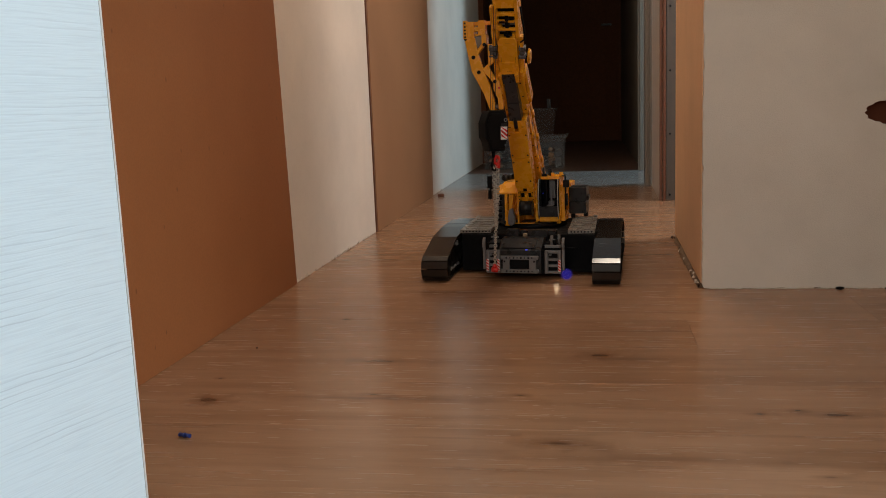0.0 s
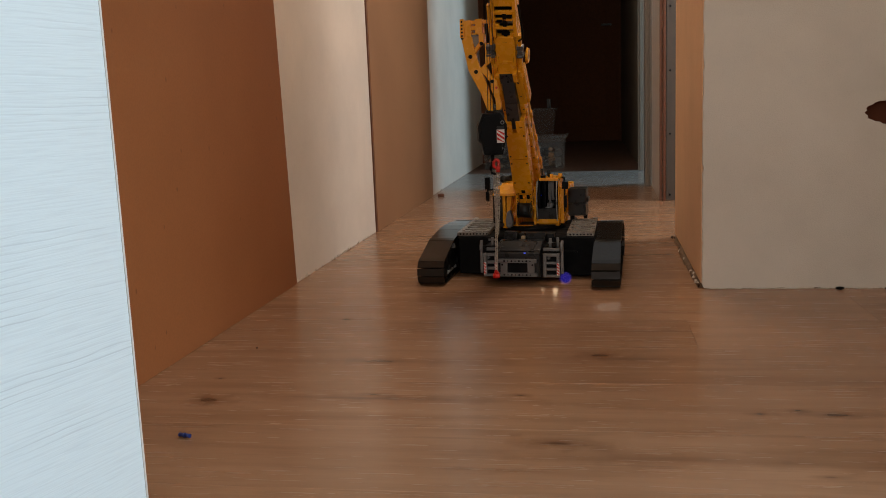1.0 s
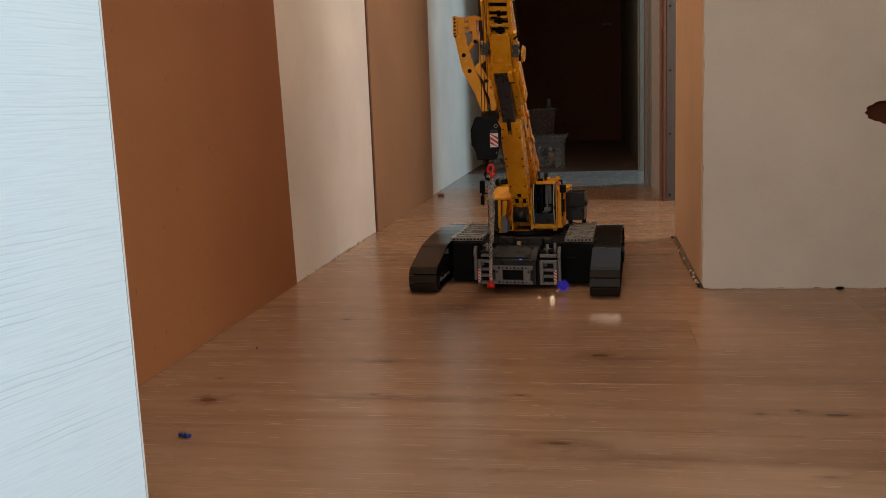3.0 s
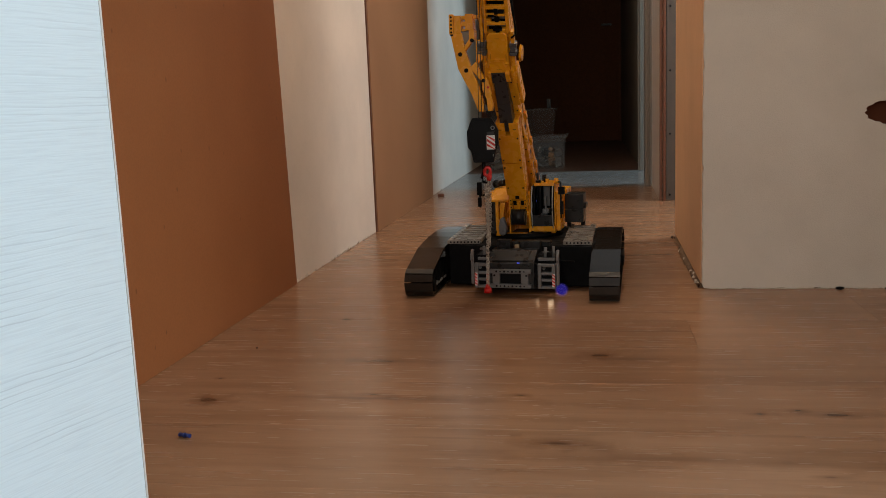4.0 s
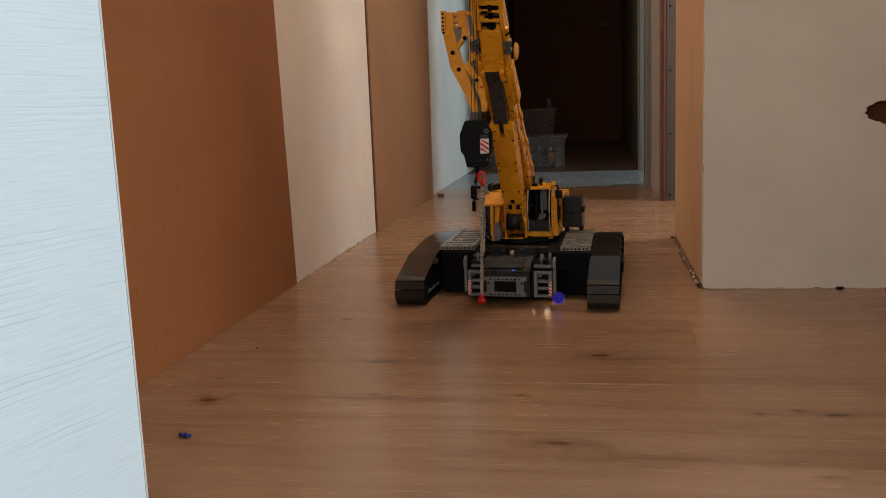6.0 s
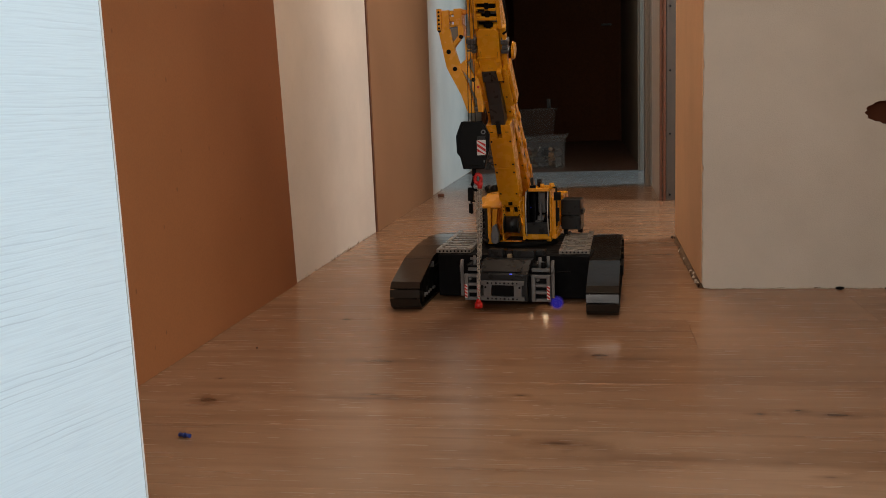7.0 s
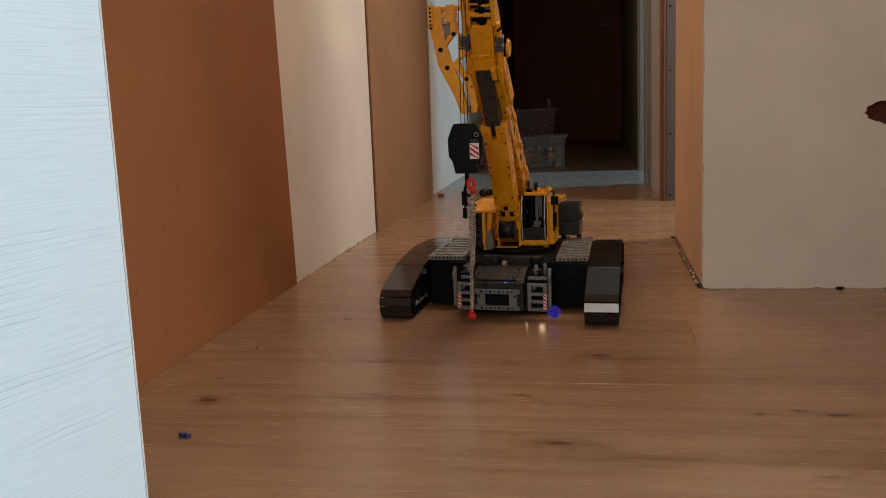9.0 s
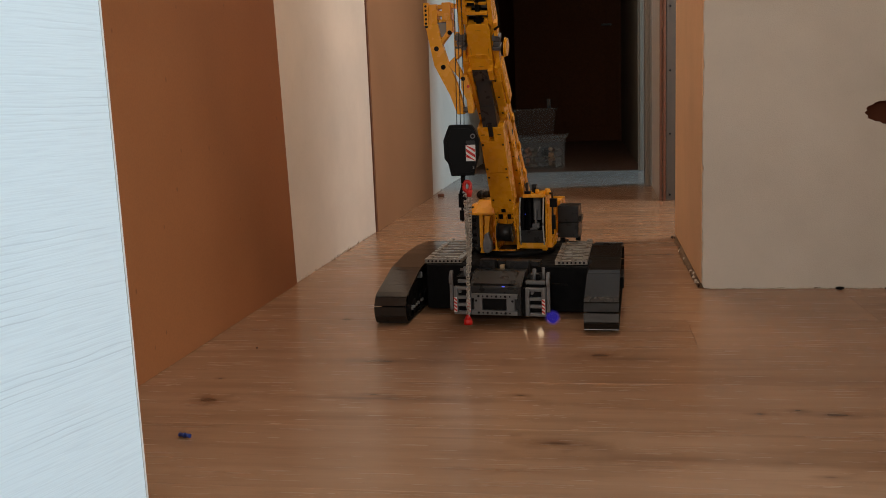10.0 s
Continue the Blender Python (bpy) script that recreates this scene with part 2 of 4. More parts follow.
def add_box(bm, x0, x1, y0, y1, z0, z1, bevel=0.0, m=None):
    """A box, with its edges rounded if bevel is given, in the space m."""
    tmp = bmesh.new()
    bmesh.ops.create_cube(tmp, size=1.0)
    for v in tmp.verts:
        v.co = Vector(((x0 + x1) / 2 + v.co.x * (x1 - x0), (y0 + y1) / 2 + v.co.y * (y1 - y0), (z0 + z1) / 2 + v.co.z * (z1 - z0)))
    if bevel:
        bmesh.ops.bevel(tmp, geom=tmp.edges[:], offset=bevel, segments=2, profile=0.5, affect="EDGES")
    merge(bm, tmp, m)


def merge(bm, tmp, m=None):
    if m is not None:
        tmp.transform(m)
    tmp.verts.index_update()
    vs = [bm.verts.new(v.co) for v in tmp.verts]
    for f in tmp.faces:
        nf = bm.faces.new([vs[v.index] for v in f.verts])
        nf.smooth = f.smooth
    tmp.free()


def add_cyl(bm, a, b, r, n=14, r2=None, m=None):
    """A round bar from a to b."""
    a, b = Vector(a), Vector(b)
    tmp = bmesh.new()
    bmesh.ops.create_cone(tmp, cap_ends=True, segments=n, radius1=r, radius2=r if r2 is None else r2, depth=(b - a).length)
    for f in tmp.faces:
        f.smooth = len(f.verts) == 4
    q = (b - a).to_track_quat("Z", "Y").to_matrix().to_4x4()
    tmp.transform(Matrix.Translation((a + b) / 2) @ q)
    merge(bm, tmp, m)


def add_prism(bm, outline, a, b, axis="x", bevel=0.0, m=None):
    """A flat outline given thickness from a to b along an axis. Outline in (y, z), (x, z) or (x, y)."""
    tmp = bmesh.new()

    def at(p, s):
        return {"x": (s, p[0], p[1]), "y": (p[0], s, p[1]), "z": (p[0], p[1], s)}[axis]
    va = [tmp.verts.new(at(p, a)) for p in outline]
    vb = [tmp.verts.new(at(p, b)) for p in outline]
    tmp.faces.new(va)
    tmp.faces.new(vb[::-1])
    n = len(outline)
    for i in range(n):
        tmp.faces.new((va[i], vb[i], vb[(i + 1) % n], va[(i + 1) % n]))
    bmesh.ops.recalc_face_normals(tmp, faces=tmp.faces[:])
    if bevel:
        bmesh.ops.bevel(tmp, geom=tmp.edges[:], offset=bevel, segments=2, profile=0.5, affect="EDGES")
    merge(bm, tmp, m)


def add_tube(bm, pts, r, n=8, closed=False):
    """A round tube along points."""
    pts = [Vector(p) for p in pts]
    rings = []
    k = len(pts)
    for i, p in enumerate(pts):
        d = (pts[(i + 1) % k] - pts[i - 1]) if closed else (pts[min(i + 1, k - 1)] - pts[max(i - 1, 0)])
        q = d.to_track_quat("Z", "Y")
        rings.append([bm.verts.new(p + q @ Vector((r * math.cos(2 * math.pi * j / n), r * math.sin(2 * math.pi * j / n), 0))) for j in range(n)])
    for i in range(k if closed else k - 1):
        ra, rb = rings[i], rings[(i + 1) % k]
        for j in range(n):
            bm.faces.new((ra[j], ra[(j + 1) % n], rb[(j + 1) % n], rb[j])).smooth = True
    if not closed:
        bm.faces.new(rings[0][::-1])
        bm.faces.new(rings[-1])


def finish(name, bm, mat):
    me = bpy.data.meshes.new(name)
    bmesh.ops.recalc_face_normals(bm, faces=bm.faces[:])
    bm.to_mesh(me)
    bm.free()
    me.materials.append(mat)
    return me


def part(name, bm, mat, parent, label="", at=None):
    """One mesh object under a thing or a part."""
    ob = new(name, finish(name, bm, mat))
    ob.parent = parent
    if at is not None:
        ob.matrix_basis = at
    return tagged(ob, label)


def solid(name, bm, mat, label="", category="", kind="structure", group=""):
    return tagged(new(name, finish(name, bm, mat)), label, category, group, kind)


def box_structure(name, x0, x1, y0, y1, z0, z1, mat, label, category, bevel=0.0):
    bm = bmesh.new()
    add_box(bm, x0, x1, y0, y1, z0, z1, bevel)
    return solid(name, bm, mat, label, category)

# ---------------------------------------------------------------- the place
XL, XR = -0.700, 0.235      # corridor sides
TOP = 2.45

floor = box_structure("floor", -1.7, 2.6, -2.7, 8.5, -0.12, -0.0088, RUBBLE, "oak-look laminate floor running through the corridor", "floor")
ceiling = box_structure("ceiling", -1.8, 2.7, -2.8, 8.6, TOP, TOP + 0.1, CEILING, "plain white ceiling", "ceiling")

# left wall of the corridor: plaster, with two hardboard sheets over it
wall_left = box_structure("wall_left", -0.84, XL - 0.001, 0.98, 8.5, -0.02, TOP, WALL_WHITE, "white plastered corridor wall", "wall")


def sheet(y0, y1, lean, mat, label):
    """A sheet on the wall; its far edge leans back a little toward the viewer."""
    bm = bmesh.new()
    add_prism(bm, [(y0, 0.0), (y1, 0.0), (y1 + lean * 2.06, 2.06), (y0, 2.06)], XL - 0.001, XL + 0.005, "x", 0.0012)
    return solid("hardboard_sheet", bm, mat, label, "board", "thing", "hardboard sheets")


sheet(0.985, 2.031, -0.054, BOARD, "brown hardboard sheet closing the corridor wall")
sheet(2.884, 3.963, 0.050, BOARD_TAN, "tan hardboard sheet with a dark edge gap")

# thin dark strip drawn in place of the shadow gap at the sheet's edge
box_structure("shadow_gap_strip", XL - 0.001, XL + 0.0035, 2.8735, 2.8835, 0.0, 2.06, RED_WOOD, "dark strip standing in for the shadow gap beside the tan hardboard", "trim")

# doorway wall between the camera's room and the hall
bm = bmesh.new()
add_box(bm, -1.7, -0.570, 0.875, 0.98, -0.02, TOP)
add_box(bm, 0.44, 2.5, 0.875, 0.98, -0.02, TOP)
add_box(bm, -0.570, 0.44, 0.875, 0.98, 2.06, TOP)
solid("wall_doorway", bm, WALL_ROOM, "white plastered wall with an open doorway", "wall")

# door leaf, open against the viewer's room
door_1 = tagged(new("door_1"), "white wood-grained door leaf standing open in bright daylight", "door", kind="structure")
door_1.matrix_world = pose(-0.474, 0.851, 0.0, 0, 0, -17)
bm = bmesh.new()
add_box(bm, -0.036, 0.0, -0.86, -0.0022, 0.008, 2.03, 0.0012)
part("leaf", bm, FOIL, door_1, "white foil with embossed grain")
bm = bmesh.new()
add_box(bm, -0.037, 0.0004, -0.0022, 0.0, 0.008, 2.03)
part("edge_strip", bm, FRAME_WHITE, door_1, "pale edge band")

# right side: thick wall block with a jagged plaster skin, then an opening, a wall stub, a framed doorway
wall_right = box_structure("wall_right", XR + 0.0095, 2.4, 1.992, 2.680, -0.02, TOP, BRICK, "brick wall under cream plaster", "wall")
edge = random.Random(3)
bm = bmesh.new()
rim = [(2.4, 0.0012), (2.4, TOP)]
z = TOP
while z > 0.004:
    rim.append((XR - 0.0010 + edge.uniform(-0.0012, 0.0012) + (0.0022 if edge.random() < 0.12 else 0.0), z))
    z -= edge.uniform(0.006, 0.020)
x = XR + 0.003
while x < 1.2:
    rim.append((x, 0.0006 + edge.uniform(0.0, 0.0008) + (0.0022 if edge.random() < 0.04 else 0.0)))
    x += edge.uniform(0.008, 0.03)
hole = []
for i in range(30):
    a = -2 * math.pi * i / 30
    k = 1.0 + edge.uniform(-0.12, 0.10)
    hole.append((0.5920 + 0.0430 * k * math.cos(a), 0.3640 + 0.0245 * k * math.sin(a) + 0.003 * math.sin(2 * a)))
for ring in (rim, hole):
    vs = [bm.verts.new((px, 1.958, pz)) for px, pz in ring]
    for i in range(len(vs)):
        bm.edges.new((vs[i], vs[(i + 1) % len(vs)]))
bmesh.ops.triangle_fill(bm, use_beauty=True, use_dissolve=False, edges=bm.edges[:], normal=(0, -1, 0))
got = bmesh.ops.extrude_face_region(bm, geom=bm.faces[:])
for v in got["geom"]:
    if isinstance(v, bmesh.types.BMVert):
        v.co.y += 0.0335
solid("wall_skin", bm, WALL_CREAM, "cream plaster coat with a rough corner and a knocked hole", "wall")
bm = bmesh.new()
add_prism(bm, [(XR - 0.0025, 1.9725), (XR + 0.0160, 1.9725), (XR + 0.0160, 2.6782), (XR + 0.0075, 2.6782)], 0.010, TOP, "z")
solid("wall_reveal", bm, WALL_PEACH, "peach plastered side of the wall", "wall")
bm = bmesh.new()
add_prism(bm, [(0.2665, 3.625), (2.3, 3.625), (2.3, 4.235), (0.2780, 4.235)], -0.02, TOP, "z")
wall_stub = solid("wall_stub", bm, WALL_WHITE, "pale plastered wall stub between two openings", "wall")
wall_back = box_structure("wall_back", 0.285, 2.3, 5.10, 8.5, -0.02, TOP, SHADE_TAN, "white wall in deep shade, the shade put into a tan colour", "wall")
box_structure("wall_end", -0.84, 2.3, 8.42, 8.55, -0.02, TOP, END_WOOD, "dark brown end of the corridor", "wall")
# lining and floor are added in dark colours for the unlit room's shade
box_structure("wall_left_dark", XL - 0.004, XL + 0.030, 5.95, 8.42, -0.008, TOP - 0.002, END_WOOD, "lining of the end passage, coloured dark in place of shade", "wall")
box_structure("floor_dark", XL - 0.004, 0.283, 5.105, 8.42, -0.0085, -0.001, PASSAGE_FLOOR, "floor of the end passage, its shade put into a dark brown", "floor")
end_door = tagged(new("end_door"), "dark brown panelled door closing the unlit passage", "door")
bm = bmesh.new()
add_box(bm, -0.36, 0.25, 8.385, 8.418, 0.004, 2.02, 0.002)
leaf = part("leaf", bm, END_WOOD, end_door)
for z0, z1 in ((0.14, 0.92), (1.08, 1.88)):
    bm = bmesh.new()
    add_box(bm, -0.26, 0.15, 8.377, 8.386, z0, z1, 0.004)
    part("panel", bm, END_WOOD, leaf)
bm = bmesh.new()
add_cyl(bm, (0.195, 8.384, 1.03), (0.195, 8.340, 1.03), 0.008)
add_cyl(bm, (0.195, 8.342, 1.03), (0.110, 8.342, 1.03), 0.008)
part("handle", bm, LIGHT_GREY, end_door, "small metal handle")
# worn grey board with screw heads, and a red-brown strip, at the stub's open side
stub = tagged(new("door_lining"), "grey weathered door lining board with screws beside a red-brown strip", "door lining")
stub.location = (0.0085, 0.0, 0.0)
bm = bmesh.new()
add_box(bm, 0.2835, 0.3600, 3.608, 3.624, 0.0, 2.1, 0.001)
part("board", bm, GREY_BOARD, stub, "grey weathered board")
for zz in (0.0235, 0.2600, 0.5010, 0.740, 0.98):
    bm = bmesh.new()
    add_cyl(bm, (0.2975, 3.6055, zz), (0.2975, 3.609, zz), 0.0042, 12)
    part("screw", bm, BLACK, stub)
bm = bmesh.new()
add_box(bm, 0.2585, 0.2690, 3.606, 3.624, 0.0, 2.1, 0.001)
add_box(bm, 0.2715, 0.2815, 3.602, 3.624, 0.0, 2.1, 0.001)
part("strip", bm, RED_WOOD, stub, "red-brown strip")
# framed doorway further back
frame_2 = tagged(new("door_frame_2"), "moulded door frame of the back doorway, paint darkened for shade", "door frame", kind="structure")
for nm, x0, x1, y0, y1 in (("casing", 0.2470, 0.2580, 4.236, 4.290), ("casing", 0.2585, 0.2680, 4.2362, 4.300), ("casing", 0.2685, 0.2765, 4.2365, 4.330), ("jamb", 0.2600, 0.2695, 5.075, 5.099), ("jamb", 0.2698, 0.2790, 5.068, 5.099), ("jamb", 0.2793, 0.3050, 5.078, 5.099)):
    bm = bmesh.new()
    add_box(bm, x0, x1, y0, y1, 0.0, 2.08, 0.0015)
    part(nm, bm, FRAME_SHADED, frame_2)


def window_wall(name, x, y0, y1, wy0, wy1, wz0, wz1, label):
    """A wall across x with a window hole, a frame and its pane."""
    bm = bmesh.new()
    add_box(bm, x, x + 0.12, y0, wy0, -0.02, TOP)
    add_box(bm, x, x + 0.12, wy1, y1, -0.02, TOP)
    add_box(bm, x, x + 0.12, wy0, wy1, -0.02, wz0)
    add_box(bm, x, x + 0.12, wy0, wy1, wz1, TOP)
    return solid(name, bm, WALL_ROOM, label, "wall")


window_wall("wall_east_room", 2.5, -2.7, 0.98, -1.42, -0.08, 0.68, 2.02, "white wall with the room's window")
# this opening is made up to hold the hall's fill lamp
window_wall("wall_east_hall", 2.4, 0.98, 1.96, 1.10, 1.84, 1.03, 2.07, "unseen white wall, its opening added for the hall fill light")
window_wall("wall_east_side", 1.3, 2.68, 3.625, 2.83, 3.53, 0.63, 2.17, "white wall with the side window")
window_wall("wall_east_back", 2.2, 4.235, 5.10, 4.40, 5.04, 0.78, 2.32, "white wall with the back window")
box_structure("wall_west_room", -1.8, -1.7, -2.7, 0.98, -0.02, TOP, WALL_ROOM, "white wall of the bright room", "wall")
bm = bmesh.new()
add_box(bm, -1.8, -1.10, -2.82, -2.7, -0.02, TOP)
add_box(bm, 0.20, 2.6, -2.82, -2.7, -0.02, TOP)
add_box(bm, -1.10, 0.20, -2.82, -2.7, -0.02, 0.88)
add_box(bm, -1.10, 0.20, -2.82, -2.7, 2.12, TOP)
solid("wall_south_room", bm, WALL_ROOM, "white wall with a window behind the viewer", "wall")
# flush lamp on the corridor ceiling
lamp = tagged(new("ceiling_light"), "round white flush lamp lighting the corridor from its ceiling", "ceiling light")
bm = bmesh.new()
add_cyl(bm, (0.08, 2.50, 2.372), (0.08, 2.50, TOP - 0.001), 0.19, 40, 0.17)
part("housing", bm, FRAME_WHITE, lamp)
bm = bmesh.new()
add_tube(bm, [(0.08 + 0.195 * math.cos(a * math.pi / 20), 2.50 + 0.195 * math.sin(a * math.pi / 20), 2.372) for a in range(40)], 0.008, 8, closed=True)
part("rim", bm, LIGHT_GREY, lamp)
# ---------------------------------------------------------------- the toy crane
crane = tagged(new("toy_crane"), "yellow and dark grey brick-built toy crawler crane on laminate", "toy crane")
V3 = Vector


def slanted(origin, along):
    """A frame on a sloping member: x across, y away from the viewer, z along it."""
    z = V3(along).normalized()
    x = V3((1, 0, 0))
    y = z.cross(x).normalized()
    x = y.cross(z)
    m = Matrix((x, y, z)).transposed().to_4x4()
    return Matrix.Translation(origin) @ m


def bricks(name, mat, boxes, parent=None, label="", m=None, bevel=0.0008):
    """A part from a few rounded blocks that are moulded in one."""
    bm = bmesh.new()
    for b in boxes:
        add_box(bm, *b, bevel, m)
    return part(name, bm, mat, parent or crane, label)


def rods(name, mat, bars, parent=None, label="", m=None, n=12):
    bm = bmesh.new()
    for a, b, r in bars:
        add_cyl(bm, a, b, r, n, m=m)
    return part(name, bm, mat, parent or crane, label)


def pins(name, spots, r, depth, parent, m=None, mat=None):
    """Black connector pins that sit in a face: (x, front y, z)."""
    for x, y, z in spots:
        rods(name, mat or BLACK, [((x, y - depth, z), (x, y + 0.004, z), r)], parent, m=m, n=10)


# --- crawler tracks
MATT_BLACK = plastic("matt_black_plastic", (0.004, 0.004, 0.0045), 0.7)
bsdf(MATT_BLACK)["Specular IOR Level"].default_value = 0.12
NOSE_Y, NOSE_Z, NOSE_R, MID_Y, PIVOT = 0.015, 0.030, 0.030, 0.290, 0.0042
# the crest: a long slope from the nose, a crease, then a nearly level top (distance from the middle, height)
CREST = ((0.0, 0.0985), (0.060, 0.0972), (0.170, 0.0885), (0.283, 0.0589))


def loop_points():
    """The outer line of a crawler chain, once round: along the crest to the front, down, and back on the floor."""
    pts = []
    for i in range(81):                                   # crest, back to front
        y = MID_Y + 0.283 - 0.566 * i / 80
        pts.append((y, float(np.interp(abs(y - MID_Y), [c[0] for c in CREST], [c[1] for c in CREST])) - PIVOT))
    for i in range(1, 40):                                # front nose
        a = radians(104 + (270 - 104) * i / 40)
        pts.append((NOSE_Y + (NOSE_R - PIVOT) * math.cos(a), NOSE_Z + (NOSE_R - PIVOT) * math.sin(a)))
    for i in range(61):                                   # floor, front to back
        pts.append((NOSE_Y + (2 * MID_Y - 2 * NOSE_Y) * i / 60, PIVOT))
    for i in range(1, 40):                                # rear nose
        a = radians(-90 + (76 + 90) * i / 40)
        pts.append((2 * MID_Y - NOSE_Y + (NOSE_R - PIVOT) * math.cos(a), NOSE_Z + (NOSE_R - PIVOT) * math.sin(a)))
    return pts


LOOP = np.array(loop_points())
STEPS = np.linalg.norm(np.roll(LOOP, -1, 0) - LOOP, axis=1)
ARC = np.concatenate([[0], np.cumsum(STEPS)])
ROUND = float(ARC[-1])
PADS = round(ROUND / 0.01624)
HALF_PAD = ROUND / PADS / 2 - 0.00002
FLASH = float(ARC[80 + round(40 * (164.5 - 104) / 166)])


def on_loop(s):
    s %= ROUND
    i = int(np.searchsorted(ARC, s, "right")) - 1
    i = min(i, len(LOOP) - 1)
    a, b = LOOP[i], LOOP[(i + 1) % len(LOOP)]
    return a + (b - a) * (s - ARC[i]) / max(STEPS[i], 1e-9)


def pad_pose(xc, s):
    """The pose of a pad whose middle is s along the chain: its z points outward."""
    p, a, b = on_loop(s), on_loop(s - 0.0065), on_loop(s + 0.0065)
    d = V3((0, b[0] - a[0], b[1] - a[1])).normalized()
    up = V3((0, d.z, -d.y)) * -1
    if up.dot(V3((0, p[0] - MID_Y, (p[1] - 0.05) * 6))) < 0:
        up = -up
    right = d.cross(up)
    m = Matrix((right, d, up)).transposed().to_4x4()
    return Matrix.Translation((xc, p[0], p[1])) @ m @ Matrix.Translation((0, 0, PIVOT))


def pad_mesh():
    bm = bmesh.new()
    add_box(bm, -0.0235, 0.0235, -0.0068, 0.0068, -0.0072, -0.0034, 0.0004)
    add_box(bm, -0.0308, 0.0308, -HALF_PAD, HALF_PAD, -0.0033, 0.0, 0.0001)
    add_box(bm, -0.008, -0.003, -0.004, 0.004, -0.0105, -0.0075)
    add_box(bm, 0.003, 0.008, -0.004, 0.004, -0.0105, -0.0075)
    return finish("track_pad", bm, PAD_GREY)


PAD = pad_mesh()
STUD_GREY = plastic("stud_grey_plastic", (0.20, 0.20, 0.20), 0.35)
TOE = 4.2
pads = []


def crawler(xc, inner):
    """One side: a dark frame with rollers, and the chain of tiled pads round it."""
    core = []
    for y, z in LOOP[::3]:
        k = V3((y - MID_Y, (z - 0.05)))
        core.append((MID_Y + k.x * 0.955, 0.050 + k.y * 0.70))
    bm = bmesh.new()
    add_prism(bm, core, -0.021, 0.021, "x")
    body = part("crawler_track", bm, MATT_BLACK, crane, "crawler track with dark grey tiled pads", pose(xc, 0, 0, 0, 0, TOE))
    face = inner * 0.021
    for i in range(11):
        y = 0.030 + i * 0.048
        rods("roller", MATT_BLACK, [((face - inner * 0.004, y, 0.0215), (face + inner * 0.007, y, 0.0215), 0.0125)], body)
    for y in (0.042, 0.060, 0.078, 0.096, 0.118):
        rods("stud", STUD_GREY, [((face, y, 0.0215), (face + inner * 0.0095, y, 0.0215), 0.0030)], body)
    x0, x1 = min(face, face + inner * 0.010), max(face, face + inner * 0.010)
    bricks("axle_end", STUD_GREY, [(x0, x1, 0.122, 0.130, 0.066, 0.078)], body)
    bricks("axle_end", STUD_GREY, [(x0, x1, 0.126, 0.134, 0.018, 0.024)], body)
    bricks("frame_side", MATT_BLACK, [(min(face, face + inner * 0.004), max(face, face + inner * 0.004), 0.030, 0.540, 0.026, 0.062)], body)
    out = -inner * 0.031
    bricks("side_bracket", BLACK, [(min(out, out - inner * 0.006), max(out, out - inner * 0.006), 0.13, 0.21, 0.052, 0.074)], body)
    for i in range(PADS):
        ob = new("track_pad", PAD)
        ob.parent = body
        s = ROUND * i / PADS
        ob.matrix_basis = pad_pose(0.0, s)
        pads.append((ob, s))


crawler(-0.1990, 1)
crawler(0.1985, -1)

# --- chassis and side decks
bricks("chassis", MATT_BLACK, [(-0.088, 0.088, 0.060, 0.500, 0.012, 0.084), (-0.164, 0.160, 0.118, 0.400, 0.006, 0.0950), (-0.060, 0.060, 0.160, 0.400, 0.070, 0.094),
                          (-0.060, 0.060, 0.024, 0.080, 0.018, 0.072), (-0.170, 0.170, 0.240, 0.270, 0.022, 0.060),
                          (-0.170, 0.170, 0.340, 0.370, 0.022, 0.060)], bevel=0.0015)


def side_deck(x0, x1):
    """A light grey walkway plate with long slots and a row of holes along its front edge."""
    y0, y1, z0, z1 = 0.128, 0.402, 0.0965, 0.1050
    bm = bmesh.new()
    add_box(bm, x0, x0 + 0.011, y0, y1, z0, z1, 0.0007)
    add_box(bm, x1 - 0.011, x1, y0, y1, z0, z1, 0.0007)
    add_box(bm, x0 + 0.0112, x1 - 0.0112, y0, y0 + 0.012, z0, z1, 0.0007)
    y = y0 + 0.026
    while y < y1 - 0.01:
        add_box(bm, x0 + 0.0112, x1 - 0.0112, y, y + 0.018, z0, z1 - 0.0004, 0.0012)
        y += 0.034
    bm.transform(Matrix.Translation((-(x0 + x1) / 2, -y0, 0)))
    deck = part("side_deck", bm, DECK_GREY, crane, "slotted light grey walkway plate", pose((x0 + x1) / 2, y0, 0, 0, 0, 5.0))
    x = -(x1 - x0) / 2 + 0.008
    while x < (x1 - x0) / 2 - 0.004:
        rods("hole", BLACK, [((x, -0.0004, z0 + 0.0042), (x, 0.003, z0 + 0.0042), 0.0021)], deck, n=10)
        x += 0.008


side_deck(-0.170, -0.094)
side_deck(0.095, 0.158)

# --- front bumper
F = 0.012
hood = bmesh.new()
add_prism(hood, [(0.016, 0.020), (0.016, 0.074), (0.022, 0.077), (0.060, 0.096), (0.085, 0.096), (0.085, 0.020)], -0.050, 0.050, "x", 0.0012)
hood = part("hood", hood, DARK_GREY, crane, "dark grey sloping hood")
rods("small_light", LED_BLUE, [((0.0135, 0.0165, 0.0750), (0.0185, 0.0165, 0.0750), 0.0009)], hood)
bricks("hood_lid", DARK_GREY, [(-0.043, 0.036, 0.0, 0.040, 0.0, 0.0022)], hood, m=Matrix.Translation((0, 0.0215, 0.0772)) @ pose(0, 0, 0, 26.5))
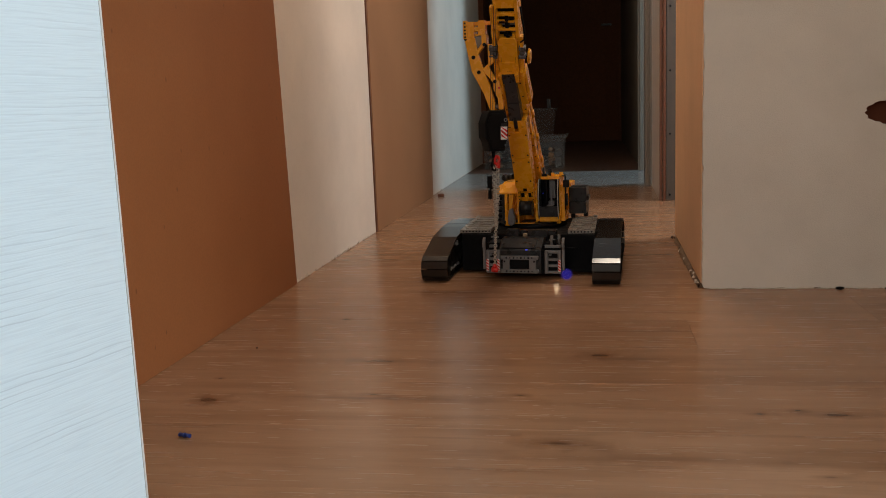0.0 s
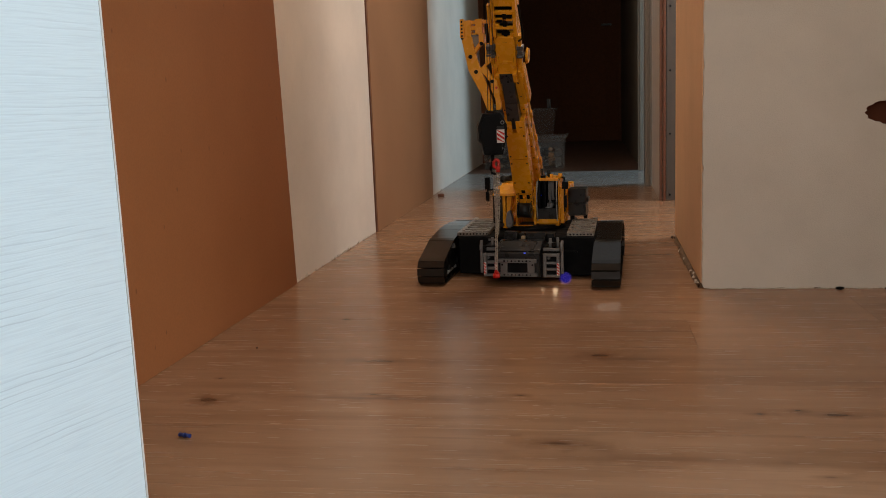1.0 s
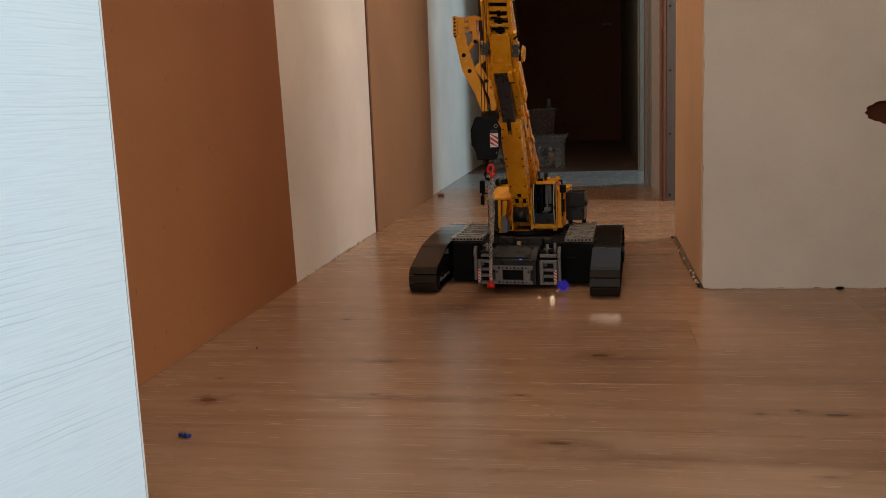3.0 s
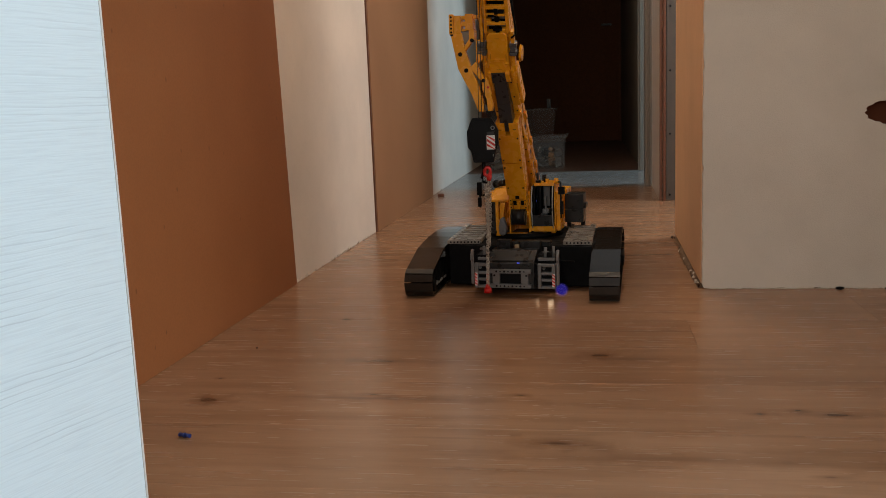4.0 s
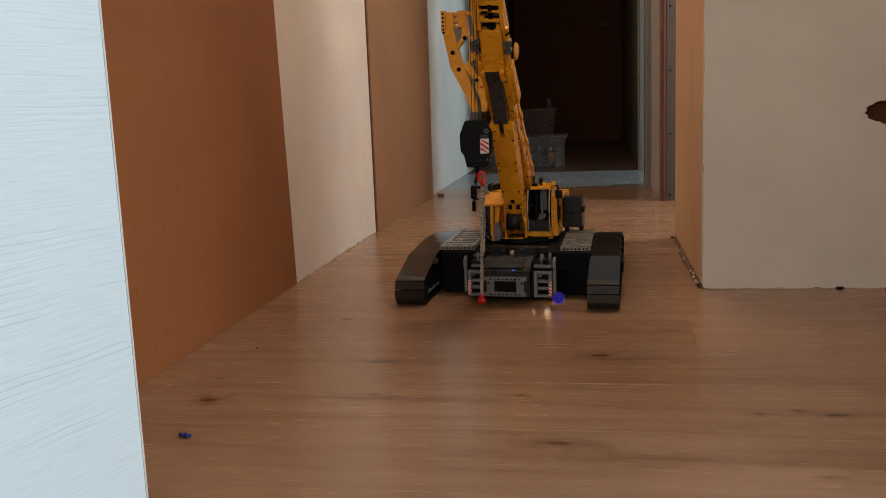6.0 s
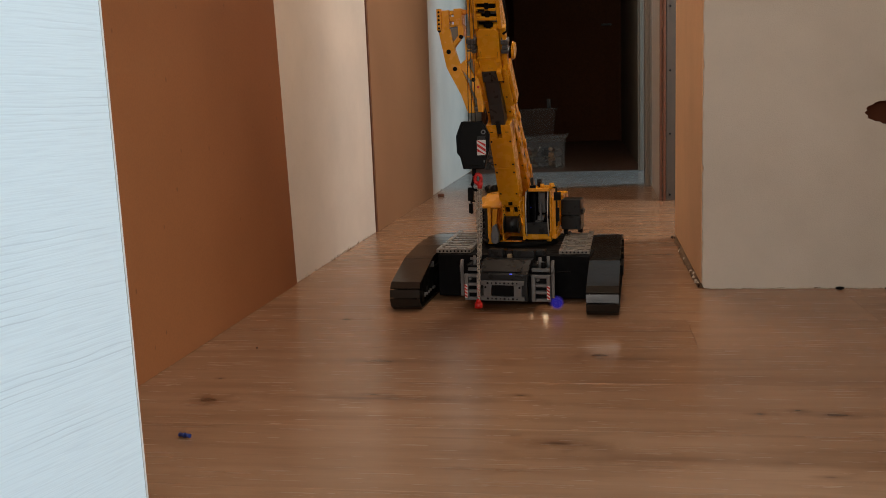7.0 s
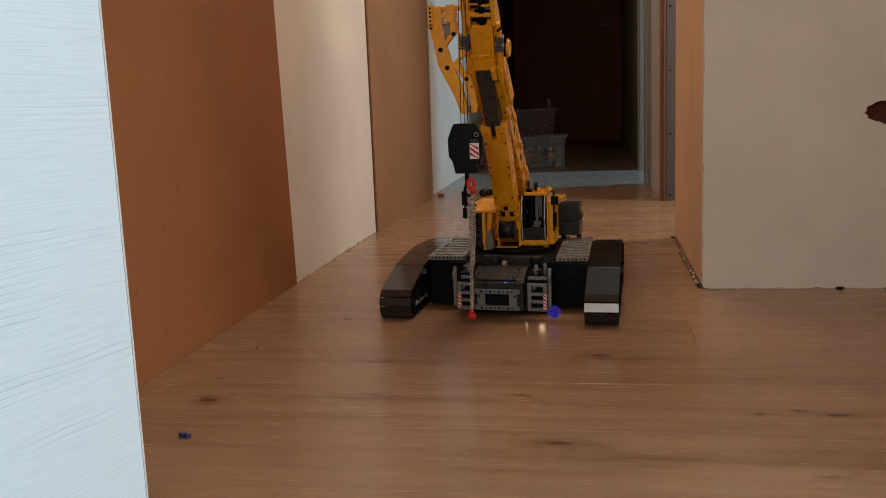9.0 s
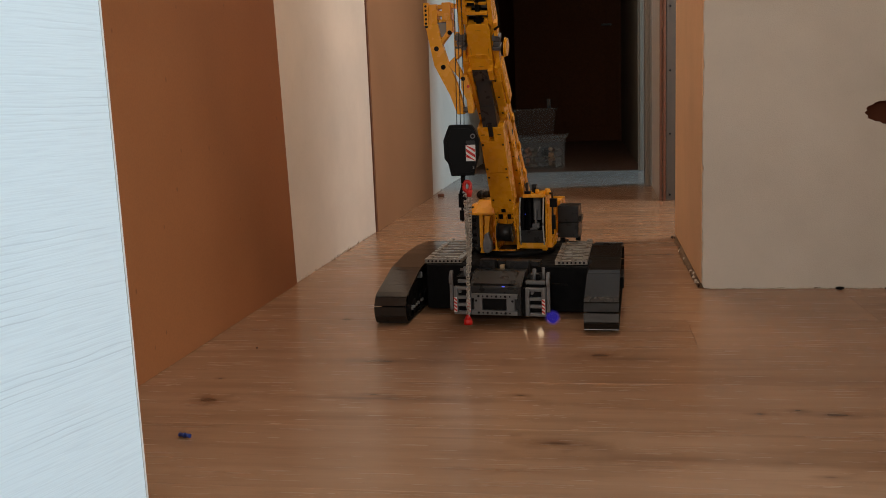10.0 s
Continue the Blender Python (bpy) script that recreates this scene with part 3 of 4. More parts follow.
bricks("number_plate", BLACK, [(-0.022, 0.022, F + 0.001, F + 0.005, 0.0315, 0.0525)], label="blank dark plate")
grille = bricks("front_frame", LIGHT_GREY, [(-0.044, 0.044, F - 0.004, F + 0.004, 0.0535, 0.0620), (-0.044, 0.044, F - 0.004, F + 0.004, 0.0220, 0.0305),
                                            (-0.0385, -0.0230, F - 0.003, F + 0.004, 0.0300, 0.0540), (0.0230, 0.0385, F - 0.003, F + 0.004, 0.0300, 0.0540)],
                label="light grey frame with round holes")
for z in (0.0578, 0.0263):
    for x in (-0.0255, -0.0085, 0.0085, 0.0255):
        for dx in (-0.0042, 0.0042):
            rods("hole", BLACK, [((x + dx, F - 0.0044, z), (x + dx, F, z), 0.0023 if dx < 0 else 0.0016)], grille, n=10)
pins("pin", [(-0.0345, F - 0.0028, 0.0490), (0.0345, F - 0.0028, 0.0490)], 0.0022, 0.0006, grille)


def ladder(x0, x1, stripes):
    """A light grey step ladder with red and white warning strips."""
    z0, z1 = 0.0212, 0.0745
    w = bmesh.new()
    add_box(w, x0, x0 + 0.0075, F - 0.002, F + 0.008, z0, z1, 0.0012)
    add_box(w, x1 - 0.0075, x1, F - 0.002, F + 0.008, z0, z1, 0.0012)
    for z in (z0, z0 + 0.0155, z0 + 0.0295, z1 - 0.0065):
        add_box(w, x0 + 0.0070, x1 - 0.0070, F - 0.001, F + 0.009, z, z + 0.0058, 0.0010)
    lad = part("ladder", w, LIGHT_GREY, crane, "light grey step ladder")
    bricks("backing", BLACK, [(x0 + 0.002, x1 - 0.002, F + 0.012, F + 0.030, z0, z1 - 0.002)], lad)
    pins("pin", [((x0 * 2 + x1) / 3 - 0.001, F + 0.010, z1 - 0.011)], 0.0030, 0.004, lad, mat=LIGHT_GREY)
    for sx in stripes:
        plate = bricks("warning_strip", WHITE, [(sx, sx + 0.0062, F - 0.0036, F - 0.0020, z0 + 0.0050, z0 + 0.0330)], lad, "red and white warning strip", bevel=0.0003)
        for i in range(4):
            z = z0 + 0.0065 + i * 0.0068
            bm = bmesh.new()
            add_prism(bm, [(sx + 0.0002, z + 0.0030), (sx + 0.0060, z - 0.0010), (sx + 0.0060, z + 0.0024), (sx + 0.0002, z + 0.0064)], F - 0.0041, F - 0.0036, "y")
            part("red_bar", bm, RED, plate)
    return lad


ladder(-0.0780, -0.0455, (-0.0776, -0.0518))
ladder(0.0585, 0.0960, (0.0894,))
for sx in (-1, 1):
    x = -0.0850 if sx < 0 else 0.0985
    bm = bmesh.new()
    add_prism(bm, [(0.008, 0.030), (0.008, 0.078), (0.004, 0.083), (0.004, 0.094), (0.012, 0.104), (0.018, 0.104), (0.014, 0.090), (0.015, 0.030)], x, x + 0.006, "x", 0.0010)
    part("hand_rail", bm, LIGHT_GREY, crane)
bricks("equipment_box", BLACK, [(-0.078, -0.052, 0.035, 0.090, 0.072, 0.088)])
bricks("equipment_box", BLACK, [(0.052, 0.090, 0.035, 0.090, 0.072, 0.082)])
bricks("cross_beam", LIGHT_GREY, [(-0.075, -0.056, 0.030, 0.037, 0.0775, 0.0840)])
bricks("cross_beam", LIGHT_GREY, [(0.056, 0.092, 0.030, 0.037, 0.0775, 0.0840)])
rods("hydraulic_fitting", LIGHT_GREY, [((0.070, 0.045, 0.082), (0.070, 0.045, 0.104), 0.0035), ((0.064, 0.045, 0.094), (0.077, 0.045, 0.094), 0.0025)])
rods("hydraulic_fitting", LIGHT_GREY, [((0.086, 0.050, 0.082), (0.086, 0.050, 0.106), 0.0030)])
rods("hydraulic_fitting", BLACK, [((0.078, 0.040, 0.082), (0.078, 0.040, 0.095), 0.0045)])
rods("tow_pin", LIGHT_GREY, [((-0.064, 0.045, 0.084), (-0.064, 0.045, 0.106), 0.0032), ((-0.073, 0.045, 0.100), (-0.055, 0.045, 0.100), 0.0026)])
bricks("coupling", DARK_GREY, [(-0.046, -0.016, 0.090, 0.110, 0.084, 0.112), (0.006, 0.050, 0.090, 0.110, 0.084, 0.110), (-0.052, 0.066, 0.120, 0.150, 0.080, 0.104)])
bricks("coupling_block", plastic("tan_plastic", (0.42, 0.30, 0.17), 0.4), [(-0.006, 0.003, 0.088, 0.098, 0.090, 0.102)])
rods("axle", BLACK, [((0.100, 0.05, 0.075), (0.130, 0.05, 0.074), 0.0016)])
violet = tagged(new("led_lamp"), "glowing violet lamp with faint shells added for its halo")
violet.parent = crane
# one glowing core; the nested faint shells are added as its soft halo
for name, k, mat in [("core", 0.30, LED_VIOLET)] + [("halo_shell", 0.24 + 0.11 * i, LED_HALO) for i in range(11)]:
    bm = bmesh.new()
    bmesh.ops.create_icosphere(bm, subdivisions=3, radius=1.0)
    for f in bm.faces:
        f.smooth = True
    bm.transform(Matrix.Translation((0.1075, 0.017, 0.0190)) @ Matrix.Diagonal((0.0108 * k, 0.0012 * k, 0.0112 * k, 1)))
    part(name, bm, mat, violet)
rods("headlight", LED_WARM, [((0.0790, 0.046, 0.0165), (0.0790, 0.046, 0.0212), 0.0052)], label="small warm white lamp")
rods("headlight", LED_WARM, [((0.0500, 0.046, 0.0165), (0.0500, 0.046, 0.0205), 0.0026)], label="small warm white lamp")

# --- turntable and superstructure
rods("turntable", BLACK, [((-0.020, 0.300, 0.090), (-0.020, 0.300, 0.107), 0.085)], n=40)
bricks("base_frame", YELLOW, [(-0.075, -0.062, 0.232, 0.420, 0.0995, 0.1130), (-0.052, -0.004, 0.222, 0.236, 0.1005, 0.1080), (0.006, 0.058, 0.250, 0.420, 0.1035, 0.1100),
                              (-0.050, 0.002, 0.300, 0.420, 0.106, 0.135)])
bm = bmesh.new()
add_prism(bm, [(0.230, 0.1800), (0.230, 0.1850), (0.272, 0.2080), (0.345, 0.2080), (0.345, 0.1800)], -0.090, -0.048, "x", 0.0012)
add_prism(bm, [(0.234, 0.1800), (0.234, 0.1845), (0.280, 0.1990), (0.345, 0.1990), (0.345, 0.1800)], -0.106, -0.0902, "x", 0.0012)
add_box(bm, -0.100, -0.070, 0.250, 0.340, 0.112, 0.182, 0.001)
house = part("engine_housing", bm, YELLOW, crane, "yellow engine housing")
bm = bmesh.new()
add_prism(bm, [(-0.0800, 0.100), (-0.0570, 0.100), (-0.0600, 0.1500), (-0.0560, 0.1790), (-0.0680, 0.1790), (-0.0700, 0.1400)], 0.230, 0.250, "y", 0.001)
add_box(bm, -0.0800, -0.0725, 0.230, 0.246, 0.112, 0.180, 0.001)
part("corner_post", bm, YELLOW, house)
bricks("grille", DARK_GREY, [(-0.1050, -0.0980, 0.232, 0.244, 0.112, 0.180), (-0.0870, -0.0810, 0.232, 0.244, 0.112, 0.180)]
       + [(-0.0985, -0.0865, 0.234, 0.244, z, z + 0.0068) for z in (0.112, 0.1265, 0.1415, 0.1565, 0.1725)], house, "dark grey slotted grille")
bricks("grille_back", BLACK, [(-0.099, -0.086, 0.246, 0.249, 0.114, 0.178)], house)
bm = bmesh.new()
add_prism(bm, [(-0.0670, 0.1060), (-0.0580, 0.1030), (-0.0500, 0.1080), (-0.0490, 0.1240), (-0.0530, 0.1380), (-0.0560, 0.1480), (-0.0640, 0.1440), (-0.0680, 0.1240)], 0.205, 0.222, "y", 0.003)
part("winch_guard", bm, plastic("mid_grey_plastic", (0.16, 0.16, 0.165), 0.3), crane)
rods("exhaust", DARK_GREY, [((-0.092, 0.300, 0.2160), (-0.068, 0.285, 0.2200), 0.0075), ((-0.095, 0.305, 0.2150), (-0.091, 0.300, 0.2162), 0.0095)])
bricks("left_mirror", BLACK, [(-0.1250, -0.1130, 0.236, 0.246, 0.196, 0.226), (-0.1240, -0.1150, 0.238, 0.244, 0.168, 0.190)], label="black wing mirrors on an arm")
rods("mirror_arm", BLACK, [((-0.119, 0.242, 0.166), (-0.119, 0.242, 0.226), 0.0022), ((-0.119, 0.242, 0.195), (-0.096, 0.250, 0.195), 0.002)])

# --- driver's cab
cab = bricks("cab", YELLOW, [(0.003, 0.0590, 0.236, 0.310, 0.1110, 0.1225), (0.012, 0.0590, 0.236, 0.310, 0.2160, 0.2230), (0.0560, 0.0590, 0.250, 0.310, 0.1200, 0.2200),
                             (0.0590, 0.0680, 0.262, 0.320, 0.1080, 0.2000)], label="yellow driver's cab with an open front")
bricks("back_panel", BLACK, [(0.006, 0.0555, 0.298, 0.308, 0.1220, 0.2155)], cab)
bricks("side_panel", BLACK, [(0.004, 0.0060, 0.252, 0.308, 0.1220, 0.2155)], cab)
bricks("front_panel", DARK_GREY, [(0.0065, 0.0555, 0.233, 0.240, 0.1225, 0.1480)], cab)
for x in (0.0070, 0.0555):
    bm = bmesh.new()
    add_tube(bm, [(x, 0.2365 - 0.0100 * math.sin(math.pi * i / 10), 0.118 + 0.098 * i / 10) for i in range(11)], 0.0015, 8)
    part("window_frame", bm, PALE_EDGE, cab, "thin pale window edge")
bricks("pillar", BLACK, [(0.0085, 0.0125, 0.242, 0.250, 0.120, 0.216), (0.0500, 0.0540, 0.242, 0.250, 0.120, 0.216), (0.0190, 0.0240, 0.262, 0.272, 0.150, 0.216)], cab)
seat = bricks("seat", plastic("seat_grey", (0.13, 0.13, 0.13), 0.35), [(0.0275, 0.0430, 0.272, 0.282, 0.165, 0.2120), (0.0275, 0.0430, 0.255, 0.280, 0.150, 0.160)], cab, "grey driver's seat")
bricks("control_lever", LIGHT_GREY, [(0.0335, 0.0375, 0.252, 0.258, 0.150, 0.1900), (0.0245, 0.0400, 0.246, 0.258, 0.1480, 0.1505)], cab)
rods("cab_light", LED_BLUE, [((0.0150, 0.246, 0.1800), (0.0150, 0.250, 0.1800), 0.0008)], cab, "tiny blue cab light")
bricks("roof_lamp", BLACK, [(0.0150, 0.0270, 0.240, 0.252, 0.2230, 0.2290), (0.0300, 0.0360, 0.262, 0.270, 0.2230, 0.2350)], cab)
rods("beacon", YELLOW, [((0.0415, 0.245, 0.2230), (0.0415, 0.245, 0.2320), 0.0042)], cab)
rods("beacon", YELLOW, [((0.0620, 0.250, 0.2200), (0.0620, 0.250, 0.2330), 0.0050), ((0.0560, 0.250, 0.2240), (0.0690, 0.250, 0.2240), 0.0040)], cab)
bricks("roof_bracket", DARK_GREY, [(0.0235, 0.0330, 0.280, 0.292, 0.2230, 0.2390), (0.0080, 0.0130, 0.290, 0.300, 0.2230, 0.2420)], cab)
rods("mirror_arm", BLACK, [((0.0735, 0.240, 0.140), (0.0735, 0.240, 0.224), 0.0020), ((0.064, 0.250, 0.224), (0.0735, 0.240, 0.224), 0.0018)], cab)
bricks("mirror", BLACK, [(0.0680, 0.0830, 0.236, 0.243, 0.1960, 0.2140), (0.0715, 0.0790, 0.236, 0.243, 0.1500, 0.1800)], cab)
bricks("rear_tank", DARK_GREY, [(0.0660, 0.1110, 0.345, 0.400, 0.1160, 0.1480), (0.0660, 0.1110, 0.345, 0.400, 0.1486, 0.1850), (0.1110, 0.1160, 0.355, 0.390, 0.1500, 0.1620)],
       label="dark grey box on the rear deck", bevel=0.0015)
bricks("tank_foot", BLACK, [(0.0700, 0.0800, 0.352, 0.362, 0.104, 0.1165), (0.100, 0.110, 0.380, 0.390, 0.104, 0.1165)])
bricks("counterweight", YELLOW, [(-0.085, 0.060, 0.420, 0.500, 0.115, 0.190)], bevel=0.003)

# --- luffing cylinder, in front of the boom
CYL = slanted((-0.0195, 0.190, 0.200), (0, -0.54, 1))
cyl = bricks("luffing_cylinder", YELLOW, [(-0.0225, 0.0225, 0.0, 0.038, 0.0010, 0.0850), (-0.0230, 0.0230, 0.0, 0.038, 0.0858, 0.1580),
                                          (-0.0250, -0.0046, -0.003, 0.036, 0.1588, 0.1900), (0.0046, 0.0250, -0.003, 0.036, 0.1588, 0.1900),
                                          (-0.0250, 0.0250, 0.012, 0.036, 0.1588, 0.1900)], label="yellow luffing cylinder housing", m=CYL)
for s in (0.020, 0.0745, 0.0945, 0.1500):
    k = 0.0168 + 0.02 * s
    pins("pin", [(-k, 0.0, s), (k, 0.0, s)], 0.0021, 0.0006, cyl, CYL)
for sx in (-1, 1):
    bricks("slot", BLACK, [(sx * 0.016 - 0.0035, sx * 0.016 + 0.0035, -0.0034, -0.0028, 0.1735, 0.1748)], cyl, m=CYL, bevel=0.0)
bricks("end_block", DARK_GREY, [(-0.0040, 0.0040, -0.004, 0.012, 0.1700, 0.1985)], cyl, m=CYL)
bricks("foot_bracket", YELLOW, [(-0.0200, 0.0200, 0.002, 0.030, -0.0120, 0.0004), (-0.0200, -0.0140, 0.002, 0.030, -0.0460, -0.0124), (0.0140, 0.0200, 0.002, 0.030, -0.0460, -0.0124),
                                (-0.0035, 0.0035, 0.002, 0.030, -0.0460, -0.0250), (-0.0140, 0.0140, 0.010, 0.030, -0.0460, -0.0124)], cyl, m=CYL)
bricks("slot", BLACK, [(-0.0045, 0.0045, 0.0012, 0.004, -0.0110, -0.0030), (-0.0130, -0.0050, 0.0080, 0.011, -0.0330, -0.0220), (0.0050, 0.0130, 0.0080, 0.011, -0.0330, -0.0220)], cyl, m=CYL, bevel=0.0)
pins("pin", [(x, 0.002, s) for x in (-0.017, 0.017) for s in (-0.016, -0.026, -0.036)], 0.0016, 0.0005, cyl, CYL)
rods("piston", PISTON_GREY, [((0, 0.013, 0.185), (0, 0.013, 0.286), 0.0100)], cyl, m=CYL)
bricks("piston_cover", PISTON_GREY, [(-0.0143, 0.0143, -0.001, 0.026, 0.1890, 0.2350), (-0.0140, 0.0140, -0.001, 0.026, 0.2356, 0.2870)], cyl, "dark grey piston cover", m=CYL)
bricks("piston_head", PISTON_GREY, [(-0.0215, 0.0215, -0.003, 0.028, 0.2875, 0.3120)], cyl, m=CYL)
pins("pin", [(-0.001, -0.003, 0.3060), (0.001, -0.003, 0.2915)], 0.0024, 0.0005, cyl, CYL)
rods("winch_drum", DARK_GREY, [((-0.0330, 0.205, 0.1480), (-0.0050, 0.205, 0.1480), 0.0180), ((-0.0350, 0.205, 0.1480), (-0.0332, 0.205, 0.1480), 0.0195), ((-0.0048, 0.205, 0.1480), (-0.0030, 0.205, 0.1480), 0.0195)], n=28)
bricks("boom_bracket", YELLOW, [(-0.0020, 0.0030, 0.235, 0.300, 0.108, 0.205)])
bricks("boom_bracket", YELLOW, [(-0.0460, -0.0420, 0.225, 0.300, 0.108, 0.200)])

# --- boom
BM = slanted((-0.0210, 0.040, 0.475), (0, -0.95, 1))
boom = bricks("boom", YELLOW, [(-0.0180, 0.0180, 0.002, 0.050, -0.400, 0.030)], label="yellow telescopic boom", m=BM)
for sx in (-1, 1):
    for y0, y1, w in ((0.000, 0.016, 0.0265), (0.018, 0.034, 0.0255), (0.036, 0.052, 0.0265)):
        bricks("boom_rail", YELLOW, [(min(sx * 0.0182, sx * w), max(sx * 0.0182, sx * w), y0, y1, -0.400, 0.020)], boom, m=BM)
for i in range(9):
    s = -0.36 + i * 0.041
    bricks("notch", BLACK, [(0.0253, 0.0258, 0.0205, 0.0290, s, s + 0.014)], boom, m=BM, bevel=0.0)
    bricks("rib", YELLOW, [(0.0268, 0.0292, 0.0030 if i % 2 else 0.0370, 0.0140 if i % 2 else 0.0490, s + 0.016, s + 0.034)], boom, m=BM)
    pins("slot", [(-0.0225, 0.0, s), (0.0225, 0.0, s)], 0.0020, 0.0003, boom, BM, BLACK)
bricks("side_plate", YELLOW, [(0.0270, 0.0340, -0.004, 0.012, -0.095, 0.004), (0.0345, 0.0400, 0.002, 0.030, -0.095, 0.002)], boom, m=BM, bevel=0.0015)
bricks("side_plate", YELLOW, [(-0.0340, -0.0270, -0.006, 0.006, -0.100, -0.020), (-0.0230, -0.0150, -0.010, 0.002, -0.075, 0.002), (0.0160, 0.0250, -0.012, 0.000, -0.020, 0.004)], boom, m=BM, bevel=0.0015)

UP = slanted((-0.0190, 0.050, 0.460), (0.085, -0.65, 1))
upper = bricks("upper_boom", YELLOW, [(-0.0260, 0.0260, 0.010, 0.055, -0.010, 0.104), (-0.0265, -0.0190, 0.004, 0.050, 0.104, 0.330), (0.0190, 0.0265, 0.004, 0.050, 0.104, 0.330),
                                      (-0.0190, 0.0190, 0.034, 0.050, 0.104, 0.330), (-0.0190, 0.0190, 0.004, 0.016, 0.176, 0.330)], label="yellow upper boom section", m=UP)
bm = bmesh.new()
add_prism(bm, [(-0.0215, 0.014), (0.0215, 0.014), (0.0215, 0.100), (0.0150, 0.108), (-0.0150, 0.108), (-0.0215, 0.100)], -0.002, 0.008, "y", 0.0015, UP)
part("boom_plate", bm, YELLOW, upper)
bricks("seam", BLACK, [(-0.0165, -0.0160, -0.0022, 0.0, 0.045, 0.060), (0.0160, 0.0165, -0.0022, 0.0, 0.045, 0.060), (-0.005, 0.005, -0.0022, 0.0, 0.0952, 0.0956), (-0.005, 0.005, -0.0022, 0.0, 0.0232, 0.0236)], upper, m=UP, bevel=0.0)
bricks("side_beam", YELLOW, [(-0.0345, -0.0275, 0.000, 0.014, -0.015, 0.060), (0.0275, 0.0345, 0.000, 0.014, -0.010, 0.110), (-0.0345, -0.0275, 0.002, 0.014, 0.085, 0.180)], upper, m=UP)
for x0, x1 in ((-0.0430, -0.0240), (0.0240, 0.0390)):
    bricks("clamp", plastic("clamp_grey", (0.09, 0.09, 0.092), 0.3), [(x0, x1, -0.006, 0.012, 0.058, 0.065), (x0 + 0.002, x1 - 0.002, -0.004, 0.012, 0.066, 0.074), (x0, x1, -0.002, 0.012, 0.075, 0.084)], upper, m=UP)
bricks("cross_bar", plastic("bar_grey", (0.20, 0.20, 0.21), 0.3), [(-0.024, 0.020, 0.008, 0.015, 0.118, 0.125), (-0.016, 0.022, 0.012, 0.018, 0.132, 0.138)], upper, m=UP)
bricks("rope_guide", BLACK, [(-0.0190, 0.0190, 0.018, 0.033, 0.106, 0.175), (-0.0020, 0.0060, 0.000, 0.020, 0.104, 0.160), (-0.0150, -0.0020, -0.001, 0.006, 0.143, 0.148), (0.006, 0.018, 0.0, 0.006, 0.150, 0.155),
                             (-0.006, 0.012, -0.002, 0.006, 0.112, 0.117)], upper, m=UP)
bricks("rope_guide_frame", YELLOW, [(-0.0190, 0.0190, 0.002, 0.010, 0.158, 0.166), (0.0085, 0.0190, 0.000, 0.012, 0.104, 0.116), (-0.0190, -0.0100, 0.002, 0.012, 0.128, 0.136)], upper, m=UP)
bricks("rope_guide_bar", YELLOW, [(-0.0190, 0.0190, -0.001, 0.006, 0.1250, 0.1310)], upper, m=UP)
bricks("rope_guide_bar", YELLOW, [(-0.0190, 0.0190, 0.000, 0.007, 0.1440, 0.1490)], upper, m=UP)
bm = bmesh.new()
add_tube(bm, [UP @ V3(p) for p in ((0.0300, -0.002, 0.098), (0.0390, -0.004, 0.106), (0.0400, -0.004, 0.125), (0.0370, -0.002, 0.150), (0.0330, 0.004, 0.180))], 0.0022, 10)
part("hose", bm, BLACK, upper, "black hose")
rods("axle", BLACK, [((0.0260, 0.012, 0.055), (0.0440, 0.012, 0.055), 0.0024)], upper, m=UP)
rods("disc", YELLOW, [((0.0430, 0.012, 0.055), (0.0445, 0.012, 0.055), 0.0175), ((0.0445, 0.012, 0.055), (0.0480, 0.012, 0.055), 0.0155)], upper, "yellow disc", m=UP, n=32)
rods("tip_sheave", BLACK, [((-0.012, -0.006, 0.318), (0.012, -0.006, 0.318), 0.022)], upper, m=UP, n=24)

# --- folded jib beside the boom
jib = tagged(new("jib"), "yellow folded jib beside the boom")
jib.parent = crane
for b in ((-0.1042, -0.0890, 0.006, 0.030, 0.5550, 0.5900), (-0.0800, -0.0640, 0.006, 0.030, 0.5600, 0.5920), (-0.1000, -0.0640, 0.010, 0.029, 0.5690, 0.5780),
          (-0.1000, -0.0640, 0.016, 0.029, 0.5550, 0.5640), (-0.0900, -0.0480, 0.012, 0.028, 0.5820, 0.5895), (-0.0720, -0.0610, 0.004, 0.028, 0.5400, 0.5600)):
    bricks("jib_block", YELLOW, [b], jib)
bricks("toothed_bar", YELLOW, [(-0.1130, -0.1040, 0.002, 0.014, 0.5530, 0.5930)], jib)
pins("pin", [(-0.1085, 0.002, 0.557 + 0.0075 * i) for i in range(5)], 0.0022, 0.0005, jib)
bricks("clear_block", plastic("smoky_grey_plastic", (0.22, 0.18, 0.14), 0.2), [(-0.0960, -0.0720, 0.008, 0.026, 0.5330, 0.5560)], jib)
rods("axle", LIGHT_GREY, [((-0.106, 0.010, 0.5560), (-0.066, 0.010, 0.5560), 0.0022)], jib)
bm = bmesh.new()
add_prism(bm, [(-0.1115, 0.5550), (-0.0970, 0.4820), (-0.0700, 0.4300), (-0.0570, 0.3940), (-0.0440, 0.3940), (-0.0450, 0.4100), (-0.0560, 0.4500), (-0.0700, 0.4840), (-0.0810, 0.5200), (-0.0870, 0.5550)], 0.004, 0.016, "y", 0.0012)
arm = part("jib_arm", bm, YELLOW, jib)
pins("pin", [(-0.0915, 0.004, 0.5120), (-0.0800, 0.004, 0.4790)], 0.0045, 0.001, arm)
pins("pin", [(-0.1085, 0.004, 0.5520)], 0.0030, 0.001, arm)
bm = bmesh.new()
